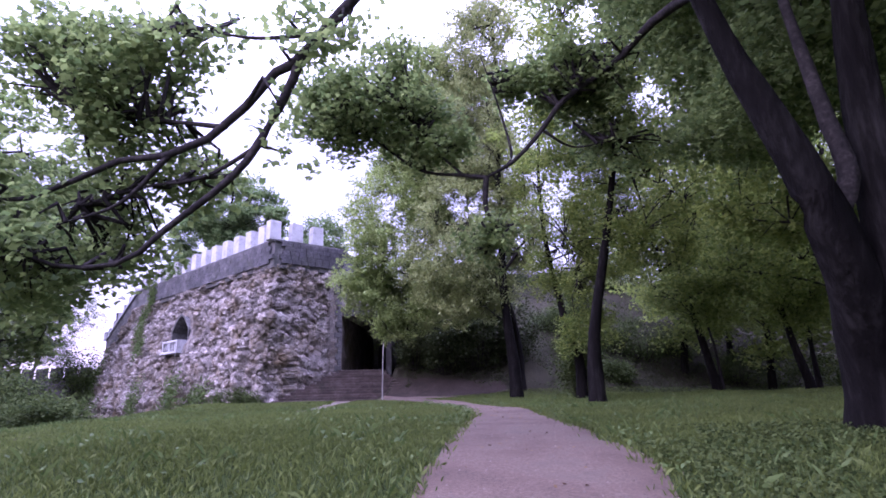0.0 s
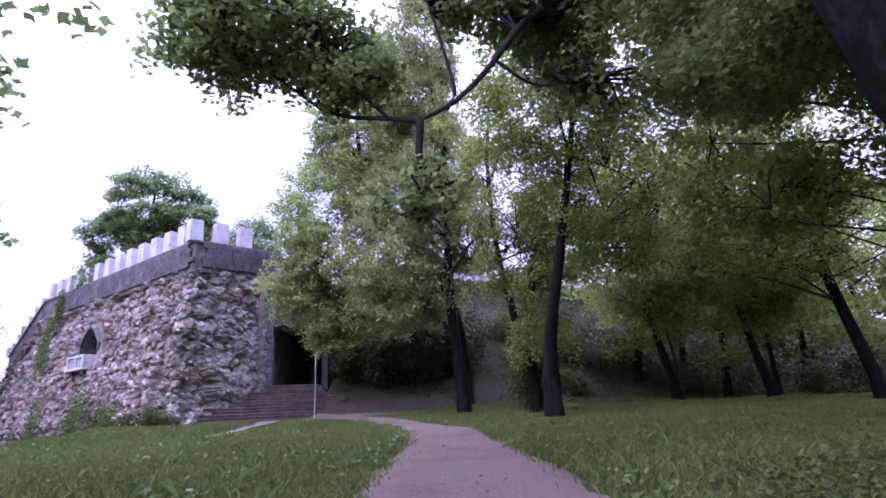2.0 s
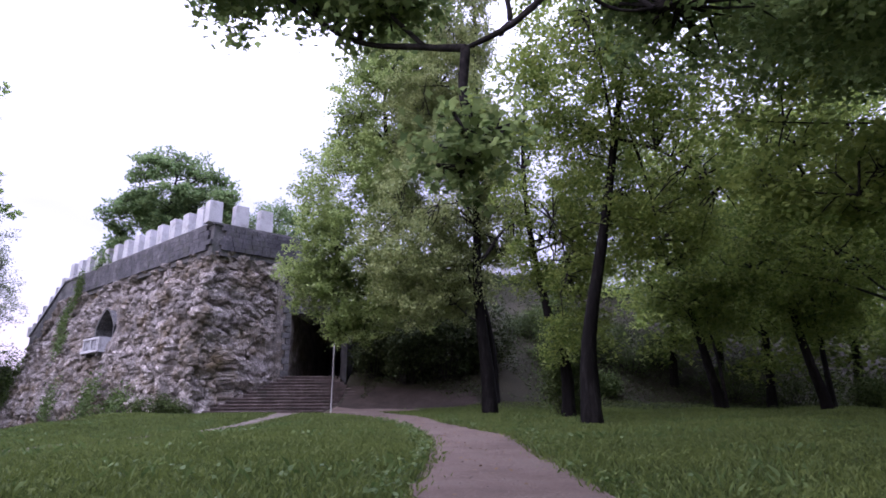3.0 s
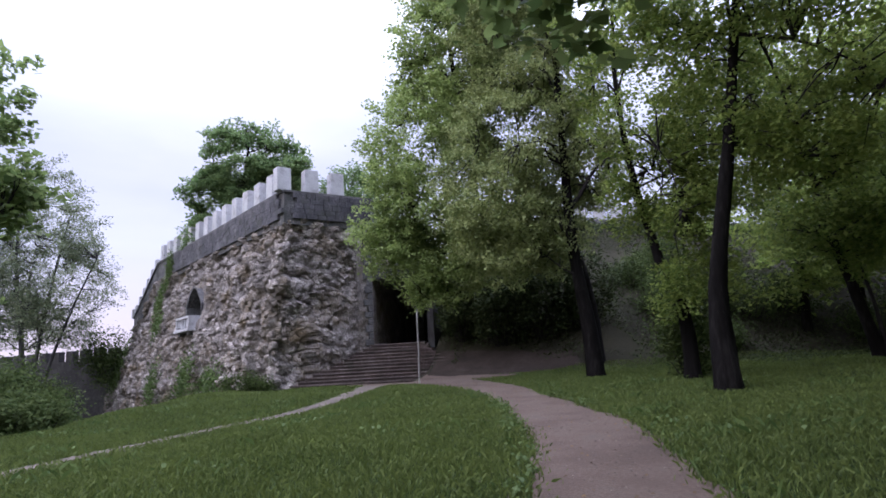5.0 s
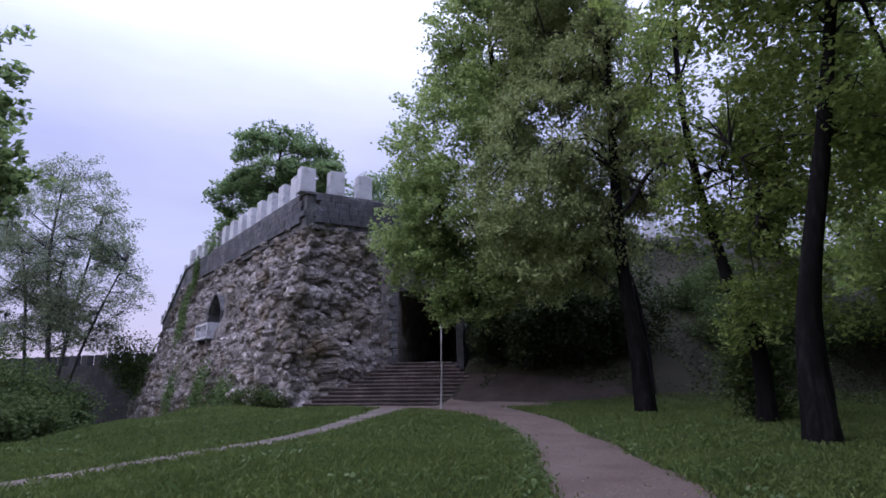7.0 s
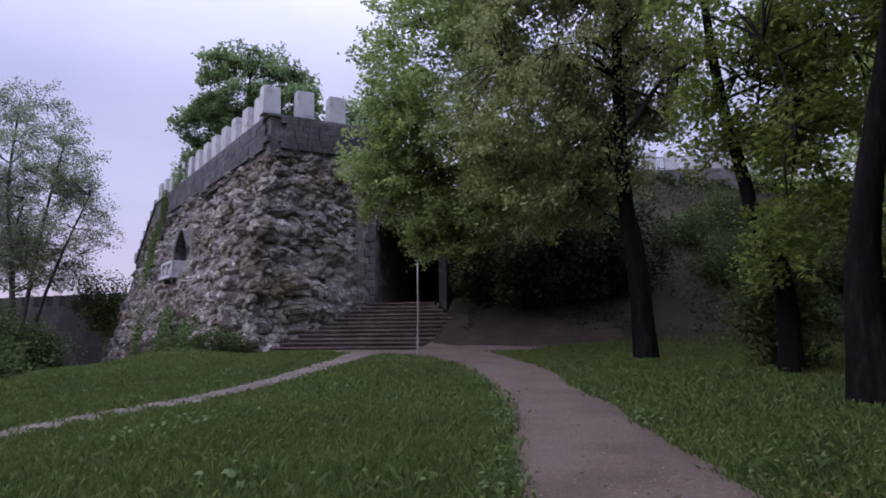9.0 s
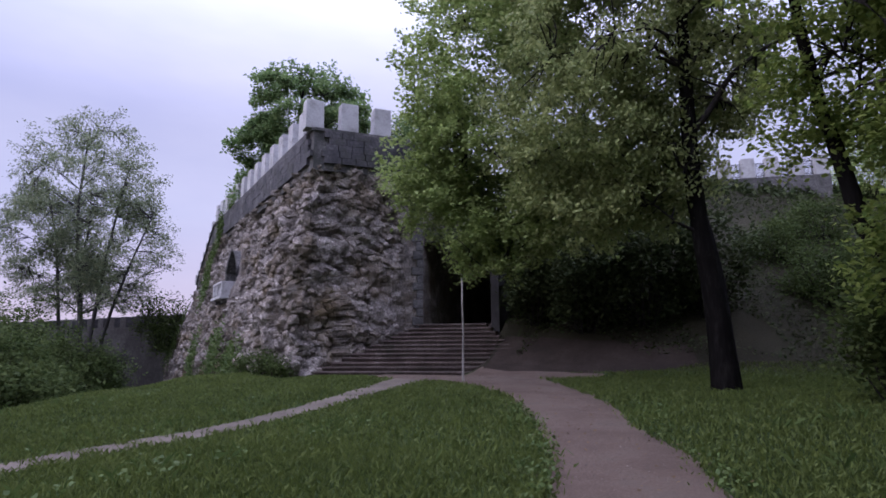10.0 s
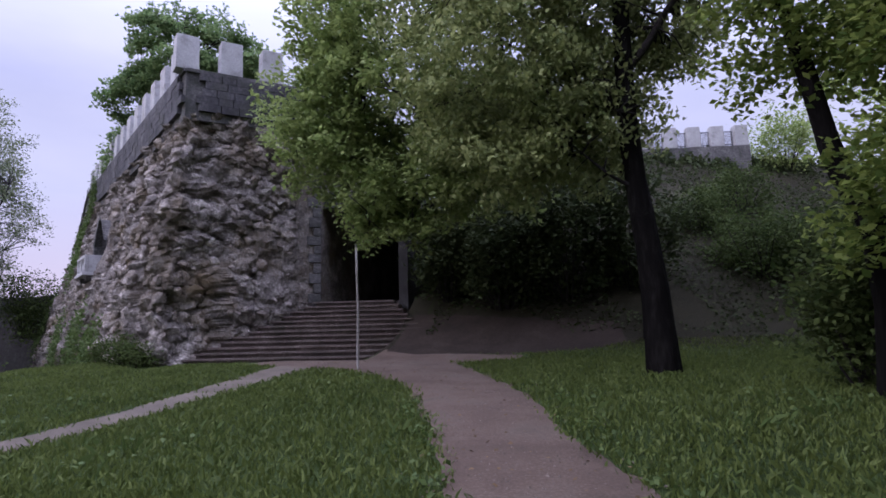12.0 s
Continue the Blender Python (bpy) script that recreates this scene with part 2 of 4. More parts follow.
LEAF_QUAD = np.array([(0, -0.5, 0), (0.32, 0, 0.06), (0, 0.55, -0.04), (-0.32, 0, 0.06)])
LEAF_LOBED = np.array([(0, -0.5, 0), (0.28, -0.3, 0.04), (0.55, 0.02, 0.0), (0.24, 0.12, 0.05), (0, 0.6, -0.04),
                       (-0.24, 0.12, 0.05), (-0.55, 0.02, 0.0), (-0.28, -0.3, 0.04)])


def leaf_mesh(name, centres, sizes, mat, parent, rng, template=LEAF_QUAD, upward=0.7, hang=0.0, label=""):
    """Leaves at centres (n x 3), each turned at random, mostly facing up."""
    n, k = len(centres), len(template)
    nor = rng.normal(size=(n, 3))
    nor[:, 2] = np.abs(nor[:, 2]) + upward
    nor /= np.linalg.norm(nor, axis=1)[:, None]
    tan = np.cross(nor, rng.normal(size=(n, 3)))
    tan[:, 2] -= hang
    tan /= np.linalg.norm(tan, axis=1)[:, None] + 1e-9
    bit = np.cross(nor, tan)
    s = np.asarray(sizes)[:, None, None]
    co = centres[:, None, :] + s * (template[None, :, 0, None] * bit[:, None, :] + template[None, :, 1, None] * tan[:, None, :]
                                    + template[None, :, 2, None] * nor[:, None, :])
    me = bpy.data.meshes.new(name)
    me.vertices.add(n * k)
    me.vertices.foreach_set("co", co.reshape(-1).astype(np.float32))
    me.loops.add(n * k)
    me.loops.foreach_set("vertex_index", np.arange(n * k, dtype=np.int32))
    me.polygons.add(n)
    me.polygons.foreach_set("loop_start", np.arange(0, n * k, k, dtype=np.int32))
    me.update(calc_edges=True)
    return place(name, me, mat, parent, label)


LIE_Y = np.arange(-60, 61, 0.5)
LIE_Z = np.interp(LIE_Y, [-60, -14, -6, -1, 0.8, 2.6, 5, 9, 14, 20, 25, 29, 33, 60], [-2.2, -1.75, -1.55, -1.33, -1.05, -0.70, -0.56, -0.44, -0.36, -0.31, -0.12, 0.02, 0.03, 0.03])
LIE_Z = np.convolve(np.pad(LIE_Z, 2, mode="edge"), [0.1, 0.2, 0.4, 0.2, 0.1], mode="valid")


def height(x, y):
    """The lie of the land: a path climbing towards the steps, a fall to the moat side, a steep bank behind the trees."""
    x, y = np.asarray(x, float), np.asarray(y, float)
    z = np.interp(y, LIE_Y, LIE_Z)
    crest = np.interp(y, [0, 15, 20, 25, 30, 36, 60], [-10.0, -11.6, -13.0, -14.0, -14.2, -16.0, -16.0])
    fall = 0.34 * 0.9 * np.log1p(np.exp(np.clip((crest - x) / 0.9, -30, 60)))
    z = z - (3.4 - 0.8 * np.log1p(np.exp(np.clip((3.4 - fall) / 0.8, -30, 60)))).clip(0.0)
    foot = 32.6 + 0.5 * np.maximum(0.0, x - 6)
    rise = 0.62 * 0.8 * np.log1p(np.exp(np.clip((y - foot) / 0.8, -30, 60)))
    rise = 11.05 - 0.6 * np.log1p(np.exp(np.clip((11.05 - rise) / 0.6, -30, 60)))
    rise = np.maximum(rise, 0.0)
    side = np.clip((x + 3.6) / 0.5, 0, 1)
    z = z - 0.14 * np.clip((-2.4 - x) / 2.0, 0, 1) * np.clip((29.0 - y) / 6.0, 0, 1)
    lump = 0.10 * np.sin(x * 0.9 + y * 0.35) * np.sin(y * 0.7 - x * 0.2) + 0.04 * np.sin(x * 2.1) * np.sin(y * 1.7 + 1)
    return z + side * rise + lump * np.clip((np.abs(x) - 7) / 5, 0.15, 1)


def hz(x, y):
    return float(height(x, y))


# ---- ground, paths ----
def ground():
    near_x = np.concatenate([[-2500, -900, -300, -140], np.arange(-80, -12, 2.0), np.arange(-12, 30, 0.75), np.arange(30, 80, 2.5), [120, 300, 900, 2500]])
    near_x = np.sort(np.concatenate([near_x, [-2.75, -2.5, -2.25]]))
    near_y = np.concatenate([[-2500, -900, -300, -100, -40], np.arange(-20, 62, 0.75), [66, 75, 100, 300, 900, 2500]])
    gx, gy = np.meshgrid(near_x, near_y)
    gz = height(gx, gy)
    nx, ny = len(near_x), len(near_y)
    verts = np.stack([gx, gy, gz], -1).reshape(-1, 3)
    faces = [(j * nx + i, j * nx + i + 1, (j + 1) * nx + i + 1, (j + 1) * nx + i) for j in range(ny - 1) for i in range(nx - 1)]
    g = raw("ground", verts, faces, M_GROUND, smooth=True)
    return tagged(g, "green park meadow running up to a bare brown earth bank", "ground", kind="structure")


ground()
MAIN = [(3.4, -14, 1.3), (3.55, -4, 1.25), (3.6, 1.5, 1.22), (3.57, 6, 0.95), (3.5, 10, 0.82), (3.42, 13, 0.88), (3.2, 15, 0.95), (2.75, 17.5, 0.86),
        (2.45, 19.5, 0.88), (1.8, 21.7, 0.82), (1.15, 24, 0.95), (0.4, 26, 0.95), (-0.75, 28.2, 1.2), (-2.5, 30.4, 1.7), (-4.9, 31.3, 1.5), (-6.6, 31.2, 0.6)]
SIDE = [(-4.7, 30.6, 0.9), (-4.75, 28.5, 0.62), (-4.7, 25, 0.48), (-4.75, 22.5, 0.42), (-4.95, 20.5, 0.38), (-5.3, 17.5, 0.35), (-5.5, 14.5, 0.3), (-5.75, 11.5, 0.28), (-6.2, 8, 0.28), (-7, 4, 0.28), (-8.6, -3, 0.28), (-11, -12, 0.28)]


def centre_line(knots, n):
    line = spline([(x, y, w) for x, y, w in knots], n)
    return np.array([tuple(p) for p in line])


MAIN_LINE, SIDE_LINE = centre_line(MAIN, 160), centre_line(SIDE, 90)


def on_path(x, y, margin=0.0):
    """How far the points lie inside the trodden paths (negative: outside)."""
    inside = np.full(len(x), -9.0)
    for line, clear in ((MAIN_LINE, 0.0), (SIDE_LINE, 0.04), (SPUR_LINE, 0.0), (HOLLOW_LINE, 0.0)):
        for px, py, w in line[::2]:
            inside = np.maximum(inside, w + clear + margin - np.hypot(x - px, y - py))
    return inside


def path_strip(name, line, label, lift, mat=None):
    verts, faces, across = [], [], 9
    for i, (x, y, w) in enumerate(line):
        d = line[min(i + 1, len(line) - 1)] - line[max(i - 1, 0)]
        d = d[:2] / np.hypot(*d[:2])
        nx, ny = d[1], -d[0]
        for k in range(across):
            s = -1 + 2 * k / (across - 1)
            edge = 1 + (0.16 * noise.noise((i * 0.31, s * 3, 2.0)) + 0.1 * noise.noise((i * 1.1, s * 3, 7.0)) if abs(s) > 0.9 else 0)
            px, py = x + nx * s * w * edge, y + ny * s * w * edge
            crown = lift if abs(s) < 0.9 else 0.004
            verts.append((px, py, hz(px, py) + crown + 0.012 * noise.noise((px * 1.3, py * 1.3, 0))))
    for i in range(len(line) - 1):
        for k in range(across - 1):
            a = i * across + k
            faces.append((a, a + 1, a + across + 1, a + across))
    ob = raw(name, verts, faces, mat or M_PATH, smooth=True)
    return tagged(ob, label, "path", kind="structure")


path_strip("path", MAIN_LINE, "trodden reddish-grey gravel footpath curving to the steps", 0.035)
SPUR_LINE = centre_line([(-2.9, 30.9, 1.0), (-1.0, 31.2, 0.85), (0.4, 31.4, 0.5), (1.3, 31.5, 0.25)], 40)
path_strip("path", SPUR_LINE, "bare trodden earth spreading below the shaded hollow", 0.028)
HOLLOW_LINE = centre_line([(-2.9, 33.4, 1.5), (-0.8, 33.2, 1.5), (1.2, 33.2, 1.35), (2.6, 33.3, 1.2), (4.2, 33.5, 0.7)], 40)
path_strip("ground", HOLLOW_LINE, "bare earth in the hollow, darkened for tree shade", 0.02, M_EARTH)
path_strip("path", SIDE_LINE, "narrow grey side path crossing the meadow", 0.012, M_SIDE)

# ---- the bastion: rough stone wall, masonry band, merlons ----
K_E, K_K, K_C, K_R, K_B = (np.array(p) for p in ((-33.9, 52.2), (-28.1, 47.2), (-10.15, 32.05), (-6.52, 35.35), (-6.52, 47.5)))
CORNERS = [K_E, K_K, K_C, K_R, K_B]
LENGTHS = [float(np.linalg.norm(b - a)) for a, b in zip(CORNERS, CORNERS[1:])]
MARKS = np.concatenate([[0], np.cumsum(LENGTHS)])
U_K, U_C, U_R = MARKS[1], MARKS[2], MARKS[3]


def plan_at(u):
    """The point and the outward way of the wall's top line, u metres along it."""
    k = int(np.clip(np.searchsorted(MARKS, u) - 1, 0, 3))
    d = (CORNERS[k + 1] - CORNERS[k]) / LENGTHS[k]
    return CORNERS[k] + d * (u - MARKS[k]), np.array((d[1], -d[0])), d


def lean_at(u):
    """How far the wall's foot stands out from its top."""
    def one(v):
        n = plan_at(v)[1]
        b = np.interp(v, [0, U_K, U_C - 0.01, U_C + 0.01, U_R, U_R + 1], [2.2, 2.0, 1.9, 0.75, 0.05, 0.0])
        return n * b
    r = 1.6 if u < U_R - 1.7 else 0.05
    return (one(u - r) + one(u) + one(u + r)) / 3


def top_z(u):
    return float(np.interp(u, [0, U_K, MARKS[-1]], [5.0, 8.77, 8.77]))


def foot_z(u):
    return float(np.interp(u, [0, U_K, U_C - 8, U_C, U_R, MARKS[-1]], [-4.6, -4.4, -2.6, -0.6, -0.3, -0.3]))


def wall_point(u, z, out=0.0):
    p, n, _ = plan_at(u)
    span = max(0.0, min(1.0, 1 - z / top_z(u)))
    q = p + lean_at(u) * span ** 0.9 + n * out
    return Vector((q[0], q[1], z))


ARCH_U, ARCH_HALF, ARCH_FOOT, ARCH_SPRING, ARCH_TOP = U_C - 11.4, 1.4, 4.4, 5.4, 6.55


def in_arch(u, z, grow=0.0):
    a = abs(u - ARCH_U) / (ARCH_HALF + grow)
    if a > 1 or z < ARCH_FOOT - grow:
        return False
    return z < ARCH_SPRING + (ARCH_TOP - ARCH_SPRING + grow) * (1 - a ** 1.7)


bastion = thing("fortress_bastion", (0, 0, 0), "massive weathered rough stone bastion with a battlemented parapet", "fortress wall")


def rough_amount(u, z):
    """The dressed edge beside the steps and the arch's rim are smoother than the crumbling rest."""
    a = 1.0 if u < U_R - 0.9 else 0.12
    if u > U_R - 2.4 and z < 5:
        a = min(a, 0.4)
    if in_arch(u, z, 0.5):
        a *= 0.2
    return a


def tufa_relief(x, y, z):
    """Eroded lumps with dark pockets between them, drawn out along the beds of the stone."""
    p = Vector((x, y, z * 1.08))
    warp = noise.noise_vector(p * 0.9) * 0.55 + noise.noise_vector(p * 2.6) * 0.16
    big = noise.voronoi((p + warp) * 1.15)[0]
    small = noise.voronoi((p + warp * 1.4) * 2.7)[0]
    soft = noise.fractal(p * 0.55, 1.0, 2.0, 4)
    return 0.26 * soft + 0.42 * (0.42 - big[0]) + 0.20 * (0.4 - small[0]) + 0.14 * min(big[1] - big[0], 0.35) + 0.11 * (0.4 - noise.voronoi((p + warp) * 6.2)[0][0]) - 0.09


def rough_wall():
    step = 0.09
    us = np.unique(np.concatenate([np.arange(0, U_C - 9, 0.17), np.arange(U_C - 9, U_R, step), np.arange(U_R, MARKS[-1], 0.5), MARKS]))
    rows = 124
    verts, faces, keep = [], [], []
    for u in us:
        z0, z1 = foot_z(u), top_z(u)
        n = plan_at(u)[1]
        for j in range(rows):
            z = z0 + (z1 - z0) * j / (rows - 1)
            p = wall_point(u, z)
            lump = tufa_relief(p.x, p.y, z)
            top_lip = 0.22 * math.exp(-((z1 - z) / 0.6) ** 2) if u < U_R - 0.9 else 0
            o = lump * rough_amount(u, z) * 1.4 + top_lip * (0.6 + noise.noise((u * 0.8, 3, 1)))
            verts.append((p.x + n[0] * o, p.y + n[1] * o, z - 0.08 * lump * rough_amount(u, z)))
            keep.append((u, z))
    for i in range(len(us) - 1):
        for j in range(rows - 1):
            a = i * rows + j
            u, z = keep[a]
            if in_arch(u + step / 2, z + 0.05):
                continue
            faces.append((a, a + rows, a + rows + 1, a + 1))
    return raw("rough_wall", verts, faces, M_ROCK, bastion, "crumbling grey-brown tufa rubble")


rough_wall()


def rock_shape(rng, n=22):
    """An irregular broken stone, about one metre across."""
    bm = bmesh.new()
    for _ in range(n):
        v = Vector((rng.uniform(-1, 1), rng.uniform(-1, 1), rng.uniform(-1, 1)))
        v = v.normalized() * rng.uniform(0.36, 0.56)
        bm.verts.new((v.x * 1.1, v.y * 0.9, v.z * 0.9))
    bmesh.ops.convex_hull(bm, input=bm.verts[:], use_existing_faces=False)
    bmesh.ops.delete(bm, geom=[v for v in bm.verts if not v.link_faces], context="VERTS")
    bmesh.ops.recalc_face_normals(bm, faces=bm.faces[:])
    return bm


ROCK_RNG = random.Random(11)
ROCKS = []
for _i in range(9):
    _bm = rock_shape(ROCK_RNG)
    _me = bpy.data.meshes.new("stone")
    _bm.to_mesh(_me)
    _bm.free()
    _me.materials.append(M_ROCK)
    ROCKS.append(_me)


def stone_pose(u, z, size, rng):
    n = plan_at(u)[1]
    q = wall_point(u, z)
    p = wall_point(u, z, 1.1 * tufa_relief(q.x, q.y, z) * rough_amount(u, z) - 0.22 * size)
    face = math.degrees(math.atan2(n[1], n[0]))
    return (Matrix.Translation(p) @ pose(0, 0, 0, 0, 0, face + 90) @ pose(0, 0, 0, rng.uniform(-25, 25), rng.uniform(-30, 30), rng.uniform(-25, 25))
            @ Matrix.Diagonal((size, size * rng.uniform(0.7, 1.0), size * rng.uniform(0.7, 1.05), 1)))


def rubble():
    """Stones too many to count, over the rest of the wall."""
    rng = random.Random(5)
    shapes = [([v.co.copy() for v in me.vertices], [tuple(p.vertices) for p in me.polygons]) for me in ROCKS]
    verts, faces = [], []
    for _ in range(4200):
        u = rng.uniform(0.2, U_R - 0.9) if rng.random() < 0.85 else rng.uniform(U_C - 6, U_R - 0.9)
        z0, z1 = foot_z(u), top_z(u)
        z = rng.uniform(max(z0, -3.6), z1 - 0.05)
        if in_arch(u, z, 0.45) or (rng.random() > rough_amount(u, z) + 0.3) or noise.noise((u * 0.45, z * 0.45, 5)) < -0.25:
            continue
        m = stone_pose(u, z, rng.choice((0.22, 0.28, 0.34, 0.42, 0.5, 0.62)), rng)
        co, fs = rng.choice(shapes)
        s = len(verts)
        verts.extend(m @ c for c in co)
        faces.extend(tuple(i + s for i in f) for f in fs)
    ob = raw("rubble", verts, faces, M_ROCK, bastion, "many loose tufa stones set in the wall")
    return tagged(ob, kind="stuff")


rubble()


def band_section(u0, u1, name, out0, out1, z_low, z_high, mat, steps):
    verts, faces = [], []
    for i in range(steps + 1):
        u = u0 + (u1 - u0) * i / steps
        p, n, _ = plan_at(min(max(u, u0 + 1e-3), u1 - 1e-3))
        a, b = p + n * out0, p + n * out1
        z = top_z(u)
        verts += [(b[0], b[1], z + z_low), (b[0], b[1], z + z_high), (a[0], a[1], z + z_high), (a[0], a[1], z + z_low)]
    for i in range(steps):
        for k in range(4):
            a, b = i * 4 + k, i * 4 + (k + 1) % 4
            faces.append((a, b, b + 4, a + 4))
    faces += [(3, 2, 1, 0), tuple(steps * 4 + k for k in range(4))]
    return raw(name, verts, faces, mat, bastion)


for _k in range(4):
    band_section(MARKS[_k] - (0.02 if _k else 0), MARKS[_k + 1], "parapet_core", -0.55, 0.0, -0.3, 1.40, M_BAND, max(3, int(LENGTHS[_k] / 1.0)))
    band_section(MARKS[_k], MARKS[_k + 1], "coping", -0.6, 0.09, 1.40, 1.52, M_BAND, max(3, int(LENGTHS[_k] / 1.0)))


def merlon_shape(w, d, h):
    bm = bmesh.new()
    box(bm, -w / 2, w / 2, -d / 2, d / 2, 0, h)
    for v in bm.verts:
        if v.co.z > h / 2:
            v.co.x *= 0.95
            v.co.y *= 0.95
    blunt(bm, 0.035)
    me = bpy.data.meshes.new("merlon")
    bm.to_mesh(me)
    bm.free()
    me.materials.append(M_MERLON)
    return me


MERLON = merlon_shape(0.80, 0.62, 1.28)
MERLON_LOW = merlon_shape(0.62, 0.5, 0.85)


def put_merlon(u, me, back=0.28, rise=1.52, turn=0.0):
    p, n, d = plan_at(u)
    q = p - n * back
    ob = new("merlon", me)
    ob.matrix_basis = pose(q[0], q[1], top_z(u) + rise, 0, 0, math.degrees(math.atan2(d[1], d[0])) + turn)
    ob.parent = bastion
    return ob


put_merlon(U_C + 0.02, MERLON, 0.36, turn=4)
for _i in range(1, 3):
    put_merlon(U_C + 0.05 + 1.48 * _i, MERLON)
for _i in range(1, 14):
    put_merlon(U_C - 0.1 - 1.72 * _i, MERLON)
for _i in range(7):
    put_merlon(U_K - 0.9 - 1.25 * _i, MERLON_LOW, 0.24)


def terrace_floor():
    inner = [(-33.2, 53.4), (-27.4, 48.2), (-10.0, 32.6), (-6.9, 35.4), (-6.9, 62), (-33.2, 62)]
    n = len(inner)
    verts = [(x, y, z) for z in (8.2, 9.35) for x, y in inner]
    faces = [tuple(reversed(range(n))), tuple(range(n, 2 * n))] + [(i, (i + 1) % n, n + (i + 1) % n, n + i) for i in range(n)]
    ob = raw("floor", verts, faces, M_PATH)
    return tagged(ob, "gravel terrace behind the battlements", "terrace", kind="structure")


terrace_floor()


def back_wall():
    verts, faces = [], []
    for x, y in ((-33.2, 53.0), (-33.2, 62), (-6.6, 62), (-6.6, 47)):
        verts += [(x, y, -5), (x, y, 9.3)]
    for i in range(3):
        faces.append((2 * i, 2 * i + 2, 2 * i + 3, 2 * i + 1))
    ob = raw("wall_back", verts, faces, M_BAND)
    ob.modifiers.new("thickness", "SOLIDIFY").thickness = 0.5
    return tagged(ob, "plain grey stone rear wall of the bastion", "wall", kind="structure")


back_wall()


def quoins():
    """Dressed blocks up the edge beside the steps, alternately long and short."""
    rng = random.Random(31)
    z, k = 1.0, 0
    while z < 7.9:
        tall = rng.uniform(0.3, 0.4)
        long = (0.5 if k % 2 else 0.3) * rng.uniform(0.9, 1.1)
        n, d = plan_at(U_R - 0.4)[1:]
        o = wall_point(U_R - 0.02, z + tall / 2, 0.0)
        bm = bmesh.new()
        box(bm, -long, 0.0, -0.07 - rng.uniform(0, 0.035), 0.3, -tall / 2 + 0.012, tall / 2 - 0.012)
        blunt(bm, 0.025)
        part("quoin", bm, M_BAND, bastion, at=pose(o.x, o.y, o.z, 0, 0, math.degrees(math.atan2(d[1], d[0]))))
        z, k = z + tall, k + 1


quoins()

# ---- niche and balcony in the long face ----
def niche():
    verts, faces = [], []
    prof = [(-ARCH_HALF, ARCH_FOOT), (-ARCH_HALF, ARCH_SPRING)]
    for i in range(1, 12):
        a = -1 + 2 * i / 12
        prof.append((a * ARCH_HALF, ARCH_SPRING + (ARCH_TOP - ARCH_SPRING) * (1 - abs(a) ** 1.7)))
    prof += [(ARCH_HALF, ARCH_SPRING), (ARCH_HALF, ARCH_FOOT)]
    for depth, grow in ((0.03, 0.16), (0.01, 0.0), (-1.9, 0.0)):
        for s, z in prof:
            k = 1 + grow / ARCH_HALF
            zz = z if z <= ARCH_FOOT else ARCH_FOOT + (z - ARCH_FOOT) * (1 + grow * 0.45)
            p, n, d = plan_at(ARCH_U + s * k)
            base = wall_point(ARCH_U, 5.0)
            off = (Vector((base.x, base.y, 0)) - Vector((*plan_at(ARCH_U)[0], 0))).length
            q = p + n * (off + depth)
            verts.append((q[0], q[1], zz))
    m = len(prof)
    for r in range(2):
        for i in range(m - 1):
            faces.append((r * m + i, r * m + i + 1, (r + 1) * m + i + 1, (r + 1) * m + i))
    faces.append(tuple(range(2 * m, 3 * m)))
    faces.append((m, 2 * m, 3 * m - 1, 2 * m - 1))
    raw("arched_niche", verts, faces, M_BAND, bastion, "dark arched stone recess")


niche()


def balcony():
    p, n, d = plan_at(ARCH_U + 0.1)
    o = wall_point(ARCH_U, 4.0)
    turn = math.degrees(math.atan2(d[1], d[0]))
    root = thing("stone_balcony", (o.x, o.y, 3.72, 0, 0, turn), "small pale stone balcony with a baluster railing below the arch", "balcony")
    half, deep = 1.3, 0.5
    bm = bmesh.new()
    box(bm, -half - 0.1, half + 0.1, -deep - 0.08, 0.5, 0, 0.14)
    blunt(bm, 0.02)
    part("slab", bm, M_MERLON, root)
    for s in (-0.9, 0.9):
        bm = bmesh.new()
        box(bm, s - 0.15, s + 0.15, -deep + 0.1, 0.4, -0.22, 0)
        blunt(bm, 0.03)
        part("bracket", bm, M_BAND, root)
    bm = bmesh.new()
    box(bm, -half, half, -deep, -deep + 0.16, 0.82, 0.95)
    blunt(bm, 0.015)
    part("handrail", bm, M_MERLON, root)
    for s in (-half + 0.08, 0, half - 0.08):
        bm = bmesh.new()
        box(bm, s - 0.08, s + 0.08, -deep + 0.01, -deep + 0.15, 0.14, 0.82)
        blunt(bm, 0.012)
        part("pier", bm, M_MERLON, root)
    for s in (-1, 1):
        bm = bmesh.new()
        box(bm, s * (half - 0.07) - 0.07, s * (half - 0.07) + 0.07, -deep + 0.16, 0.45, 0.14, 0.95)
        blunt(bm, 0.015)
        part("side_panel", bm, M_MERLON, root)
    for s in (-0.85, -0.43, 0.43, 0.85):
        verts, faces = [], []
        tube(verts, faces, [(s, -deep + 0.08, z) for z in (0.14, 0.2, 0.32, 0.48, 0.62, 0.74, 0.82)], [0.06, 0.04, 0.07, 0.055, 0.035, 0.04, 0.06], 8)
        raw("baluster", verts, faces, M_MERLON, root)


balcony()

# ---- steps and passage ----
stairs = thing("stone_stairs", (0, 0, 0), "wide worn stone steps narrowing up into a dark passage", "stairs")
RISE, RUN, STEPS = 0.17, 0.268, 12


